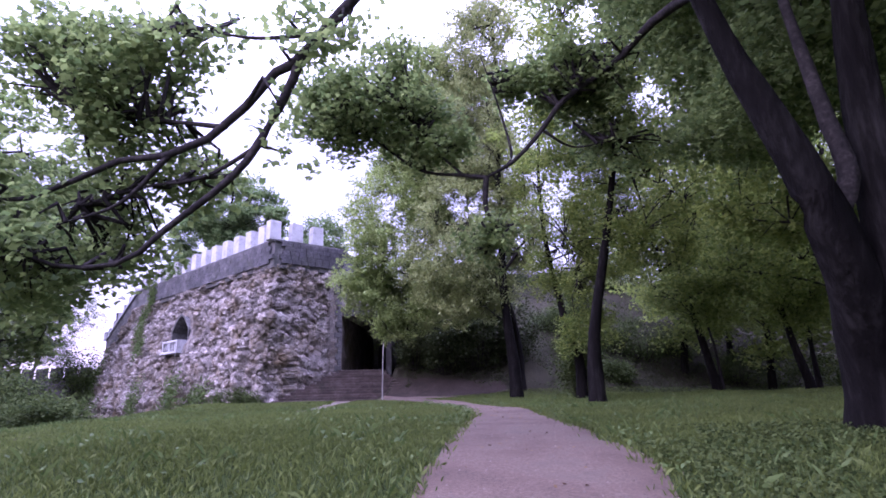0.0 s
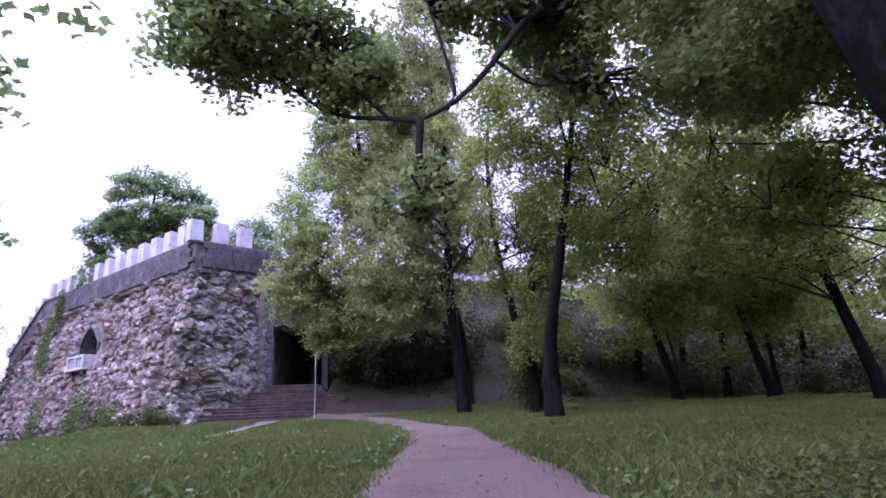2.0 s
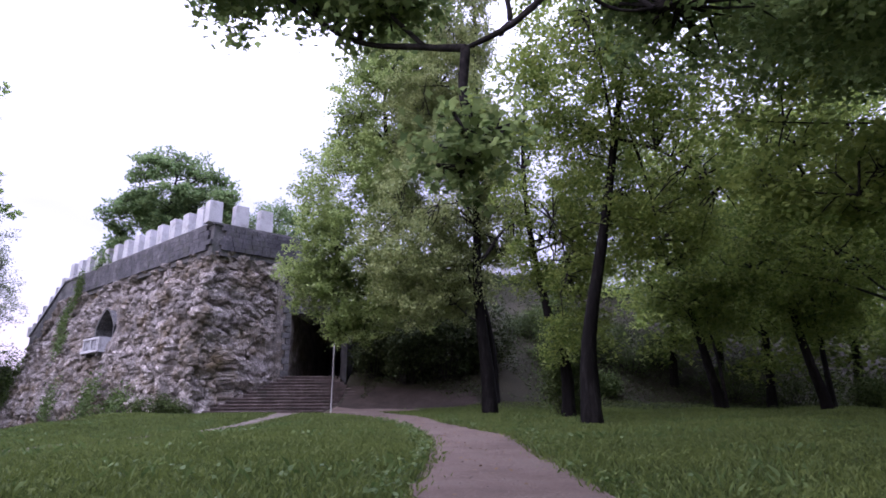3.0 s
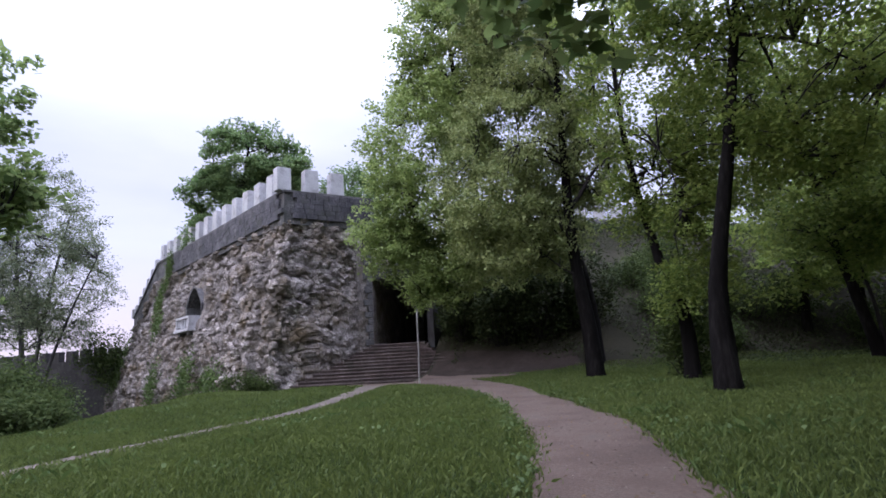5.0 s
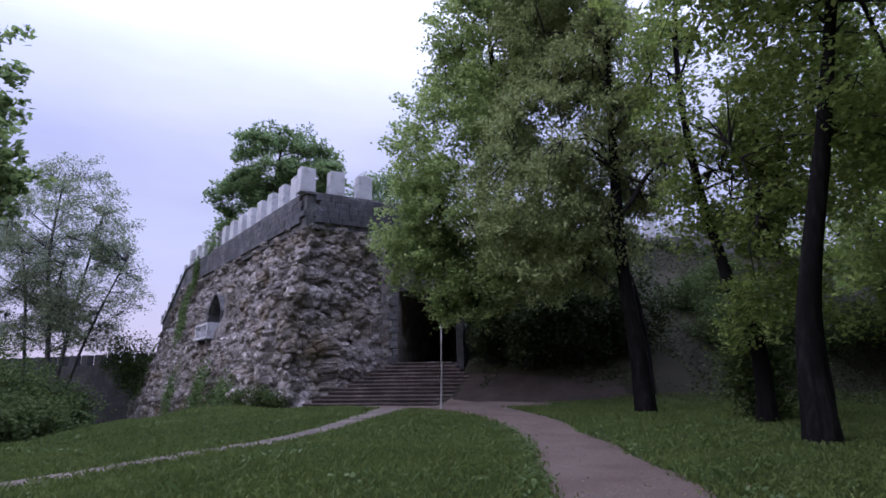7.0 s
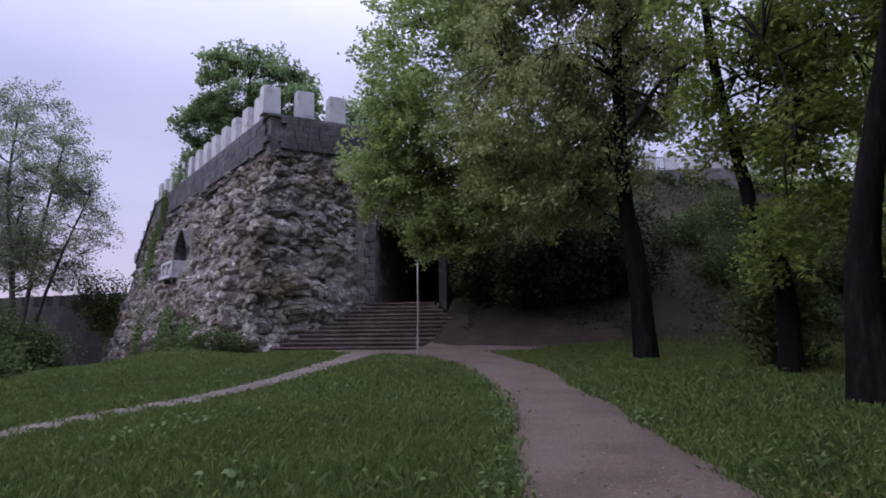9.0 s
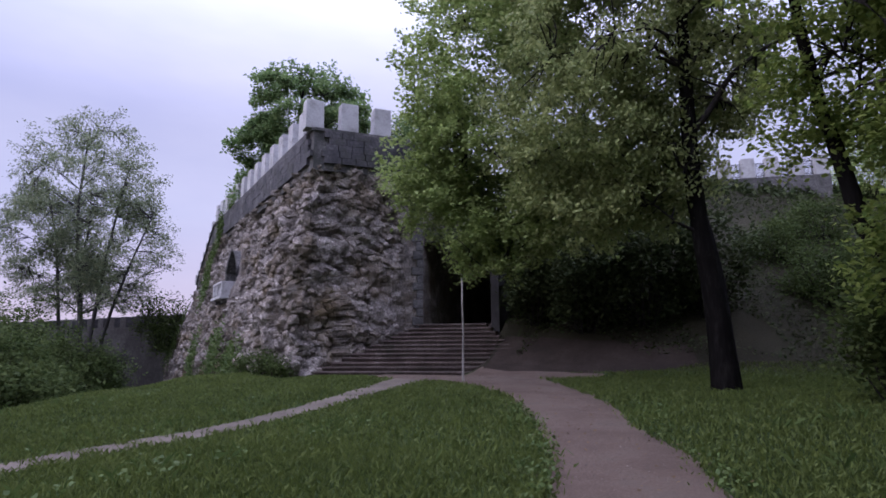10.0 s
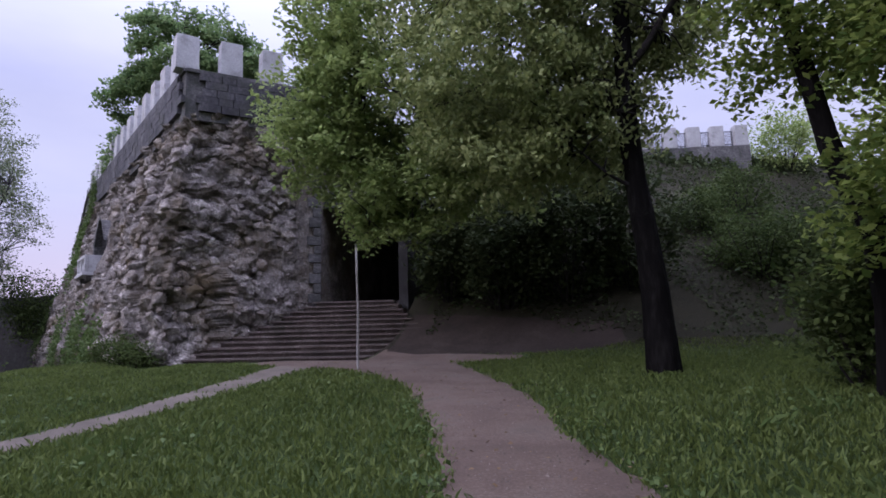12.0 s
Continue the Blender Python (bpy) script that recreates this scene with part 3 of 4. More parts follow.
def steps():
    for i in range(STEPS):
        f = i / (STEPS - 1)
        xl, xr = -9.75 + 2.9 * f, -1.0 - 2.7 * f
        z1 = RISE * (i + 1)
        verts, cuts = [], 10
        for k in range(cuts + 1):
            x = xl + (xr - xl) * k / cuts
            y = 31.72 + (x + 9.35) * 0.136 + RUN * i + 0.025 * noise.noise((x * 1.3, i * 3.1, 0))
            dz = 0.018 * noise.noise((x * 0.9, i * 2.3, 4))
            verts += [(x, y + 0.09, z1 - RISE - 0.06), (x, y + 0.09, z1 - 0.06 + dz), (x, y, z1 - 0.055 + dz), (x, y + 0.012, z1 + dz),
                      (x, y + 0.55, z1 + dz), (x, y + 0.55, z1 - RISE - 0.06)]
        faces = [(k * 6 + j, k * 6 + (j + 1) % 6, k * 6 + 6 + (j + 1) % 6, k * 6 + 6 + j) for k in range(cuts) for j in range(6)]
        faces += [(5, 4, 3, 2, 1, 0), tuple(cuts * 6 + j for j in range(6))]
        raw("step", verts, faces, M_STEP, stairs)


steps()


def slab_wall(name, pts, low, high, thick, mat, label, category):
    """A plain wall along pts, with its tops at high."""
    verts, faces = [], []
    for i, (x, y) in enumerate(pts):
        a, b = pts[max(i - 1, 0)], pts[min(i + 1, len(pts) - 1)]
        d = Vector((b[0] - a[0], b[1] - a[1], 0)).normalized()
        n = Vector((d.y, -d.x, 0)) * thick
        verts += [(x, y, low[i]), (x, y, high[i]), (x + n.x, y + n.y, high[i]), (x + n.x, y + n.y, low[i])]
    for i in range(len(pts) - 1):
        for k in range(4):
            a, b = i * 4 + k, i * 4 + (k + 1) % 4
            faces.append((a, b, b + 4, a + 4))
    e = (len(pts) - 1) * 4
    faces += [(3, 2, 1, 0), (e, e + 1, e + 2, e + 3)]
    return tagged(raw(name, verts, faces, mat), label, category, kind="structure")


# Wall height and end wall are made up to keep the passage dark.
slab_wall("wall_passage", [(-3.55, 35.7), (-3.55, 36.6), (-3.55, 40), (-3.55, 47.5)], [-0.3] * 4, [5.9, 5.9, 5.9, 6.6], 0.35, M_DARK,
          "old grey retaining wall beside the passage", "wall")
# Made-up cheek in earth colour; it stands in for an earth slope.
slab_wall("wall_stair_cheek", [(-0.85, 32.8), (-2.2, 34.2), (-3.6, 35.75)], [-0.3] * 3, [0.02, 0.8, 1.75], 0.4, M_EARTH, "low earth-coloured cheek standing in for the slope beside the steps", "wall")
slab_wall("wall_passage_end", [(-6.6, 47.5), (-3.0, 47.5)], [-0.3] * 2, [7.2, 7.2], -0.5, M_DARK, "unseen stone wall added to close and darken the passage", "wall")


def passage_floor():
    verts = [(-7.2, 35.3, 2.0), (-3.3, 35.75, 2.0), (-3.3, 47.6, 2.6), (-7.2, 47.6, 2.6)]
    verts += [(x, y, z - 0.5) for x, y, z in verts]
    faces = [(0, 1, 2, 3), (7, 6, 5, 4), (0, 4, 5, 1), (1, 5, 6, 2), (2, 6, 7, 3), (3, 7, 4, 0)]
    tagged(raw("floor_passage", verts, faces, M_STEP), "worn stone floor of the dark passage", "floor", kind="structure")
    # Unseen slab over the passage, added only to keep light out.
    verts = [(x, y, z) for z in (5.7, 6.3) for x, y in ((-6.6, 35.6), (-3.0, 35.7), (-3.0, 47.8), (-6.6, 47.8))]
    faces = [(3, 2, 1, 0), (4, 5, 6, 7), (0, 1, 5, 4), (1, 2, 6, 5), (2, 3, 7, 6), (3, 0, 4, 7)]
    tagged(raw("ceiling", verts, faces, M_BAND), "unseen stone slab added over the passage to darken it", "ceiling", kind="structure")


passage_floor()


def pole():
    verts, faces = [], []
    tube(verts, faces, [(0, 0, -0.25), (0.01, -0.03, 0.6), (0.05, -0.1, 1.5), (0.07, -0.22, 2.3), (0.13, -0.42, 3.1)], [0.036, 0.034, 0.032, 0.029, 0.025], 8)
    root = thing("wooden_pole", (-2.6, 28.7, hz(-2.6, 28.7)), "thin bleached wooden pole standing by the path fork", "pole")
    raw("shaft", verts, faces, M_POLE, root, smooth=True)
    verts, faces = [], []
    tube(verts, faces, [(0.125, -0.41, 3.06), (0.13, -0.42, 3.1), (0.132, -0.425, 3.13)], [0.03, 0.03, 0.017], 8)
    raw("cap", verts, faces, M_BAND, root)


pole()


# ---- lower fortress wall beyond the dip, and the upper terrace wall ----
def lower_wall():
    a, b = Vector((-33.5, 50.9, 0)), Vector((-68, 57.7, 0))
    d = (b - a).normalized()
    turn = math.degrees(math.atan2(d.y, d.x))
    root = thing("lower_wall", (a.x, a.y, 0, 0, 0, turn), "stone curtain wall with square merlons, toned dark for shade", "fortress wall")
    bm = bmesh.new()
    box(bm, -2, (b - a).length, -0.6, 0.6, -7, 2.95)
    bmesh.ops.subdivide_edges(bm, edges=bm.edges[:], cuts=3, use_grid_fill=True)
    part("masonry", bm, M_DARK, root)
    for i in range(19):
        bm = bmesh.new()
        box(bm, 1.0 + i * 1.75, 1.9 + i * 1.75, -0.3, 0.3, 2.95, 3.9)
        blunt(bm, 0.05)
        part("merlon", bm, M_DARK, root)


lower_wall()


def upper_terrace():
    a, b = Vector((13.6, 52.7, 0)), Vector((0.2, 50.7, 0))
    d = (b - a).normalized()
    turn = math.degrees(math.atan2(d.y, d.x))
    root = thing("terrace_wall", (a.x, a.y, 10.13, 0, 0, turn), "low stone terrace wall with pale merlons and iron railing", "parapet")
    bm = bmesh.new()
    box(bm, 0, (b - a).length, -0.3, 0.3, -1.5, 1.25)
    part("masonry", bm, M_BAND, root)
    for i in range(9):
        ob = new("merlon", MERLON)
        ob.matrix_basis = pose(0.45 + 1.4 * i, 0, 1.25)
        ob.parent = root
    for i in range(8):
        rail = bmesh.new()
        x0, x1 = 0.85 + 1.4 * i, 1.45 + 1.4 * i
        box(rail, x0, x1, -0.02, 0.02, 2.2, 2.24)
        box(rail, x0, x1, -0.02, 0.02, 1.4, 1.44)
        for k in range(8):
            x = x0 + (x1 - x0) * (k + 0.5) / 8
            box(rail, x - 0.012, x + 0.012, -0.012, 0.012, 1.25, 2.22)
        part("railing", rail, M_IRON, root, "thin black iron bars")


upper_terrace()


# ---- trees ----
def blob_points(rng, blobs, n, gaps=0.0, scale=0.45, shell=0.45):
    """n clump centres in the ellipsoids (x, y, z, rx, ry, rz), more of them outside, with gaps."""
    out, vol = [], np.array([b[3] * b[4] * b[5] for b in blobs])
    vol = vol ** 0.6 / (vol ** 0.6).sum()
    tries = 0
    while len(out) < n and tries < n * 30:
        tries += 1
        b = blobs[int(rng.choice(len(blobs), p=vol))]
        v = rng.normal(size=3)
        v /= np.linalg.norm(v)
        r = rng.uniform(shell, 1.0) ** 0.7 * (1 + 0.22 * noise.noise(Vector(v * 2.2) + Vector(b[:3])))
        p = np.array(b[:3]) + v * r * np.array(b[3:])
        if gaps and noise.noise(Vector(p * scale)) < gaps - 0.75:
            continue
        out.append(p)
    return np.array(out)


def tree(name, base, trunk, radius, blobs, clumps, per_clump, leaf, mat, label, category="tree", group="", seed=1, gaps=0.45,
         spread=0.55, limbs=22, template=LEAF_QUAD, extra=(), bark=None, root_flare=1.25, hang=0.0, first=0.35, twigs=0.5, shell=0.45, reach_most=2.0):
    """A tree: tapered trunk, limbs that reach the clumps, twigs and leaves. trunk, blobs and extra are relative to the base."""
    rng, pr = np.random.default_rng(seed), random.Random(seed)
    root = thing(name, base, label, category, group)
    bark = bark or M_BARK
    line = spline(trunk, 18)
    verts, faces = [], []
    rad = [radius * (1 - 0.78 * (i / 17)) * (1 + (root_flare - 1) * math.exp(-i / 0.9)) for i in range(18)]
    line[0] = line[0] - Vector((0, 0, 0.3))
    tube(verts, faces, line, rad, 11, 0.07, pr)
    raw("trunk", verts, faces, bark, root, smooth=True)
    pts = blob_points(rng, blobs, clumps, gaps, shell=shell)
    ends = []
    limb_bark = M_TWIG if bark is M_BARK else bark
    for pl, r0 in extra:
        verts, faces = [], []
        run = spline(pl, 16)
        tube(verts, faces, run, [r0 * (1 - 0.75 * i / 15) for i in range(16)], 8, 0.08, pr)
        raw("branch", verts, faces, limb_bark, root, smooth=True)
        ends.extend(run[5:])
    order = rng.permutation(len(pts))
    for k in order[:limbs]:
        p = Vector(pts[k])
        lo = int(18 * first)
        cand = [q for q in line[lo:] if q.z < p.z - 0.12 * (p - q).length] or [pr.choice(line[lo:lo + 7])]
        q = min(cand, key=lambda c: ((c - p).length + 0.6 * abs((p.z - c.z) - 0.5 * (p.xy - c.xy).length)) * pr.uniform(0.7, 1.4))
        mid = q.lerp(p, 0.5) + Vector((pr.uniform(-0.4, 0.4), pr.uniform(-0.4, 0.4), pr.uniform(-0.1, 0.7)))
        run = spline([q, mid, p], 8)
        r0 = radius * pr.uniform(0.12, 0.22)
        verts, faces = [], []
        tube(verts, faces, run, [r0 * (1 - 0.82 * i / 7) for i in range(8)], 6, 0.06, pr)
        raw("branch", verts, faces, limb_bark, root, smooth=True)
        ends.extend(run[3:])
    if not ends:
        ends = line[8:]
    ea = np.array([tuple(e) for e in ends])
    verts, faces = [], []
    for k in order[limbs:limbs + int(len(pts) * twigs)]:
        p = pts[k]
        j = int(np.argmin(((ea - p) ** 2).sum(1)))
        q, p = Vector(ea[j]), Vector(p)
        if (q - p).length > reach_most:
            continue
        mid = q.lerp(p, 0.5) + Vector((pr.uniform(-0.25, 0.25), pr.uniform(-0.25, 0.25), pr.uniform(-0.05, 0.3)))
        tube(verts, faces, [q, mid, p], [0.035, 0.022, 0.008], 4)
    tagged(raw("branchwork", verts, faces, limb_bark, root, smooth=True), kind="stuff")
    n = len(pts) * per_clump
    mids = np.array([b[:3] for b in blobs])
    away = pts - mids[np.argmin(((pts[:, None, :] - mids[None]) ** 2).sum(2), 1)]
    away = away / (np.linalg.norm(away, axis=1)[:, None] + 1e-6) + rng.normal(size=pts.shape) * 0.55
    away[:, 2] = away[:, 2] * 0.6 - 0.15 - hang * 0.5
    away /= np.linalg.norm(away, axis=1)[:, None] + 1e-6
    reach = rng.uniform(-1.0, 1.0, (n, 1)) * spread * 1.3
    thin = 1.3 - 0.5 * np.clip(reach / (spread * 1.3), 0, 1)
    c = np.repeat(pts, per_clump, 0) + np.repeat(away, per_clump, 0) * reach + rng.normal(size=(n, 3)) * np.array([0.42, 0.42, 0.3]) * spread * thin
    leaf_mesh("crown", c, leaf * rng.uniform(0.65, 1.25, n), mat, root, rng, template, hang=hang)
    return root


def foot(x, y, z=None):
    return (x, y, hz(x, y) if z is None else z)


# the big maple beside the path, whose limbs hang over it
def rel(base, *pts):
    return [(x - base[0], y - base[1], z - base[2]) for x, y, z in pts]


BIG = foot(8.25, 4.2)
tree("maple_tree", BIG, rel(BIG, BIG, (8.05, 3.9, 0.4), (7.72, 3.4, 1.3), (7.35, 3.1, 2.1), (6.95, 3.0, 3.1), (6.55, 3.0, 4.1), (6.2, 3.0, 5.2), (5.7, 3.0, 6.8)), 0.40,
     [(-9.2, -2.2, 3.5, 2.0, 0.9, 0.7), (-7.9, -2.1, 4.7, 1.5, 0.9, 0.6), (-10.7, -1.9, 2.7, 1.6, 1.0, 1.2), (-7.3, 2.0, 6.0, 1.7, 1.1, 0.75),
      (-5.4, 2.0, 7.0, 1.7, 1.0, 0.8), (-3.3, 1.9, 7.6, 1.7, 1.0, 0.8), (-5.9, 2.0, 5.2, 0.7, 0.5, 0.3), (-3.3, 2.4, 6.6, 1.2, 0.8, 0.5), (-1.8, 2.8, 6.2, 1.8, 1.2, 1.2), (0.8, 2.2, 6.0, 2.6, 2.0, 1.2),
      (-1.0, -1.5, 8.6, 3.6, 3.4, 1.2), (-10.2, -1.9, 4.6, 1.1, 0.8, 0.9), (-5.0, 1.8, 3.4, 0.4, 0.35, 0.35)], 1150, 50, 0.097, M_MAPLE,
     "large dark maple leaning over the path with low limbs", seed=3, gaps=0.72, spread=0.27, limbs=0, template=LEAF_LOBED, root_flare=1.3, twigs=0.9, reach_most=1.3,
     extra=[(rel(BIG, (6.2, 3.0, 5.2), (6.6, 4.4, 6.2), (6.3, 5.6, 6.5), (5.77, 6.05, 6.07), (4.76, 6.05, 5.37), (4.3, 6.05, 4.76), (3.75, 6.05, 4.17), (3.23, 6.05, 3.88)), 0.10),
            (rel(BIG, (3.23, 6.05, 3.88), (3.2, 6.05, 3.27), (3.38, 6.05, 2.94), (3.3, 6.05, 2.65), (3.12, 6.05, 2.4)), 0.055),
            (rel(BIG, (3.23, 6.05, 3.88), (2.8, 6.2, 4.0), (1.94, 6.35, 4.22), (0.95, 6.35, 4.98), (0.1, 6.35, 5.33)), 0.045),
            (rel(BIG, (3.6, 6.05, 4.05), (3.72, 6.2, 4.43), (3.5, 6.25, 5.5), (3.22, 6.25, 6.5)), 0.04),
            (rel(BIG, (2.8, 6.2, 4.0), (2.2, 6.1, 4.6), (1.7, 6.0, 5.3)), 0.03),
            (rel(BIG, (4.3, 6.05, 4.76), (4.9, 6.3, 4.5), (5.7, 6.5, 4.7)), 0.03),
            (rel(BIG, (6.2, 3.0, 5.3), (4.6, 2.4, 6.6), (2.9, 2.0, 6.2), (1.66, 1.9, 4.67), (1.29, 1.9, 4.23), (0.99, 1.9, 3.87), (0.69, 1.9, 3.7), (0.18, 1.9, 3.07), (-0.47, 1.9, 2.76),
                       (-1.22, 1.9, 2.69), (-1.92, 1.9, 2.34), (-2.6, 1.9, 2.3)), 0.095),
            (rel(BIG, (1.04, 1.9, 3.95), (0.93, 1.9, 3.57), (0.56, 1.9, 2.8), (0.23, 1.9, 2.39), (-0.39, 1.9, 1.9), (-0.9, 1.9, 1.5), (-1.67, 1.9, 1.49), (-2.38, 1.9, 1.79)), 0.065),
            (rel(BIG, (-0.47, 1.9, 2.76), (-1.0, 1.9, 2.2), (-1.8, 2.0, 2.0)), 0.035),
            (rel(BIG, (0.56, 1.9, 2.8), (-0.1, 2.0, 2.5), (-0.9, 2.1, 2.45), (-1.7, 2.2, 2.3)), 0.03),
            (rel(BIG, (0.18, 1.9, 3.07), (-0.7, 2.1, 3.3), (-1.8, 2.2, 3.5)), 0.035),
            (rel(BIG, (1.29, 1.9, 4.23), (0.4, 2.0, 4.3), (-0.5, 2.1, 4.6)), 0.035),
            (rel(BIG, (7.5, 3.3, 1.9), (7.7, 3.05, 2.5), (7.55, 3.0, 3.2), (7.43, 3.0, 4.0), (7.27, 3.0, 5.1), (7.1, 3.0, 7.0)), 0.15)])
# The broad high blobs, mostly out of view, are added to shade the ground.
BIG2 = foot(8.75, 3.6)
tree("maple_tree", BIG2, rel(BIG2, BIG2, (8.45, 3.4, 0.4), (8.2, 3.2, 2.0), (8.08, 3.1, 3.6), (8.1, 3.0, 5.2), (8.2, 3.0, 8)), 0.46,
     [(1.0, 3.0, 7.6, 3.5, 3.0, 1.6), (2.5, 2.5, 10.5, 6.0, 8.0, 2.2), (1.0, -5.0, 10.0, 6.0, 5.0, 2.0), (4.5, 6.0, 9.5, 4.5, 6.0, 2.0), (1.5, 1.0, 12.0, 8.0, 9.0, 1.8)], 1600, 110, 0.17, M_MAPLE, "thick dark maple trunk standing close beside the path", seed=4, spread=0.45, limbs=5, first=0.7)
tree("maple_tree", foot(-17.1, 16.8), [(0, 0, 0), (0.1, 0.1, 3), (0.3, 0.2, 6), (0.2, 0.4, 10), (0.5, 0.3, 13)], 0.35,
     [(0.4, 0.0, 10.4, 4.8, 4.2, 4.4), (3.4, 0.2, 8.6, 2.6, 2.2, 2.2), (1.6, 0.6, 5.6, 2.4, 2.2, 2.2), (-0.2, -1.0, 3.4, 2.2, 1.8, 1.8)], 700, 46, 0.22, M_MAPLE,
     "broad maple with dense dark green lobed leaves", seed=7, gaps=0.64, spread=0.38, limbs=26, template=LEAF_LOBED)

# trees along the foot of the bank
tree("birch_tree", foot(4.61, 27.9), [(0, 0, 0), (-0.09, 0, 1.9), (-0.28, 0, 3.6), (-0.42, 0, 5.2), (-0.44, 0, 7.0), (-0.42, 0, 9.5), (-0.38, 0, 13), (-0.3, 0, 18), (-0.3, 0, 23)], 0.32,
     [(-2.2, 0.9, 11.0, 2.9, 2.4, 6.5), (-1.9, 0.3, 6.0, 2.2, 1.4, 2.1), (-3.4, -0.6, 7.6, 2.3, 2.0, 4.0), (-1.8, 0.8, 16.0, 3.2, 2.6, 4.5), (0.7, 0.9, 9.6, 1.5, 1.5, 3.2), (0.6, 0.9, 14.0, 1.8, 1.6, 3.0), (-0.8, 0.5, 20.5, 2.6, 2.3, 4.0)], 1650, 72, 0.15, M_BIRCH,
     "tall birch with small olive-green leaves", seed=12, gaps=0.55, spread=0.38, limbs=30, hang=0.6,
     extra=[([(-0.44, 0, 6.7), (0.15, -0.1, 7.4), (0.7, -0.2, 8.2), (1.6, -0.3, 8.8), (2.4, -0.4, 9.0)], 0.11), ([(-0.3, 0, 4.0), (-0.9, -0.3, 4.3), (-1.7, -0.5, 5.0)], 0.06)])
tree("lime_tree", foot(5.1, 33.0), [(0, 0, 0), (-0.1, 0, 3), (-0.9, -0.6, 6), (-3.4, -2.0, 9.5), (-5.4, -2.8, 13), (-5.8, -2.8, 18)], 0.3,
     [(-7.1, -3.0, 9.0, 3.4, 2.9, 5.0), (-6.8, -3.2, 5.2, 2.9, 2.0, 2.3), (-5.2, -2.8, 15.2, 3.6, 2.8, 4.8), (-9.0, -3.2, 6.8, 1.9, 1.7, 2.4), (-7.2, -3.4, 3.7, 1.2, 0.9, 1.1), (-4.4, -2.6, 5.6, 2.0, 1.6, 2.2), (-4.8, -2.8, 19.0, 2.2, 2.0, 3.4)], 1500, 74, 0.165, M_LIME,
     "dense lime tree with fresh green leaves hanging low", seed=14, gaps=0.5, spread=0.38, limbs=30, shell=0.3)
tree("ash_tree", foot(7.4, 24.43), [(0, 0, 0), (0.03, 0, 1.4), (-0.12, 0, 2.7), (-0.5, 0, 3.6), (-0.72, 0, 4.75), (-1.0, 0, 6.2), (-1.25, 0, 8.5), (-1.3, 0, 11.3), (-1.0, 0, 14.5)], 0.25,
     [(0.6, 0.2, 11.5, 4.2, 3.2, 4.2), (0.2, -0.9, 2.9, 1.3, 1.0, 1.2), (2.2, 0.3, 8.0, 2.4, 2.4, 2.6), (-0.3, 0.4, 6.6, 2.0, 1.6, 1.9), (0.7, -1.2, 5.0, 1.2, 1.0, 1.2)], 560, 70, 0.15, M_WOOD,
     "leaning dark-barked ash tree at the foot of the bank", group="trees along the bank", seed=16, gaps=0.68, spread=0.42, limbs=9, first=0.62)
# The blob at z 14.5 is unseen canopy, added to shade the grass.
tree("ash_tree", foot(7.4, 20.42), [(0, 0, 0), (0.0, 0, 1.2), (0.04, 0, 2.2), (0.2, 0, 3.4), (0.68, 0, 5.6), (1.1, 0, 7.7), (1.62, 0, 10.6), (2.3, 0, 14)], 0.33,
     [(2.6, 0.4, 10.0, 4.0, 3.6, 3.8), (0.6, -1.5, 11, 3.6, 3.2, 2.6), (3.2, 0.4, 6.8, 2.2, 2.0, 1.8), (2.2, -3.5, 14.5, 5.5, 5.5, 1.8)], 800, 62, 0.16, M_WOOD,
     "dark slender ash trunk with a pale scar", group="trees along the bank", seed=18, gaps=0.6, spread=0.42, limbs=7, first=0.72)
tree("maple_tree", foot(15.2, 29.0), [(0, 0, 0), (-0.5, 0, 2.5), (-1.0, 0, 5), (-1.4, 0, 9), (-1.5, 0, 13)], 0.24,
     [(-0.5, 0, 9.0, 4.2, 4, 4.5), (-1.2, -1.0, 4.8, 2.6, 2, 1.4)], 420, 55, 0.19, M_WOOD, "dark woodland maple with two thin stems", group="trees along the bank",
     seed=20, gaps=0.68, spread=0.55, limbs=22, extra=[([(0.3, 0.1, -0.2), (0.15, 0.1, 2), (-0.2, 0, 4.4), (0.3, 0, 8)], 0.1)])
tree("maple_tree", foot(19.66, 28.42), [(0, 0, 0), (-0.7, 0, 3.0), (-1.1, 0, 6), (-1.2, 0, 11)], 0.24,
     [(-0.5, 0, 8.6, 4.4, 4, 5.0), (-1, -1.5, 4.6, 3.2, 2.2, 1.6)], 420, 55, 0.2, M_WOOD, "dark woodland maple growing below the bank", group="trees along the bank", seed=22, gaps=0.68, spread=0.55)
tree("maple_tree", foot(20.95, 30.2), [(0, 0, 0), (-0.1, 0, 3.0), (0.1, 0, 6), (0.3, 0, 10)], 0.16,
     [(0.5, 0, 7.5, 3.4, 3, 4.5)], 200, 50, 0.2, M_WOOD, "thin dark woodland maple", group="trees along the bank", seed=23, gaps=0.68, spread=0.55)
tree("maple_tree", foot(21.2, 23.2), [(0, 0, 0), (-0.3, 0, 1.5), (-1.2, 0, 4.8), (-1.6, 0, 7.5), (-1.8, 0, 9.6), (-2.2, 0, 12.7)], 0.3,
     [(-3.0, 0, 10.0, 4.6, 4, 3.6), (-5.0, -0.8, 6.4, 3.0, 2.4, 1.8), (0.8, 0, 6.4, 3.2, 3, 2.6)], 480, 55, 0.19, M_WOOD,
     "leaning dark woodland maple with spreading limbs", group="trees along the bank", seed=24, gaps=0.68, spread=0.55)
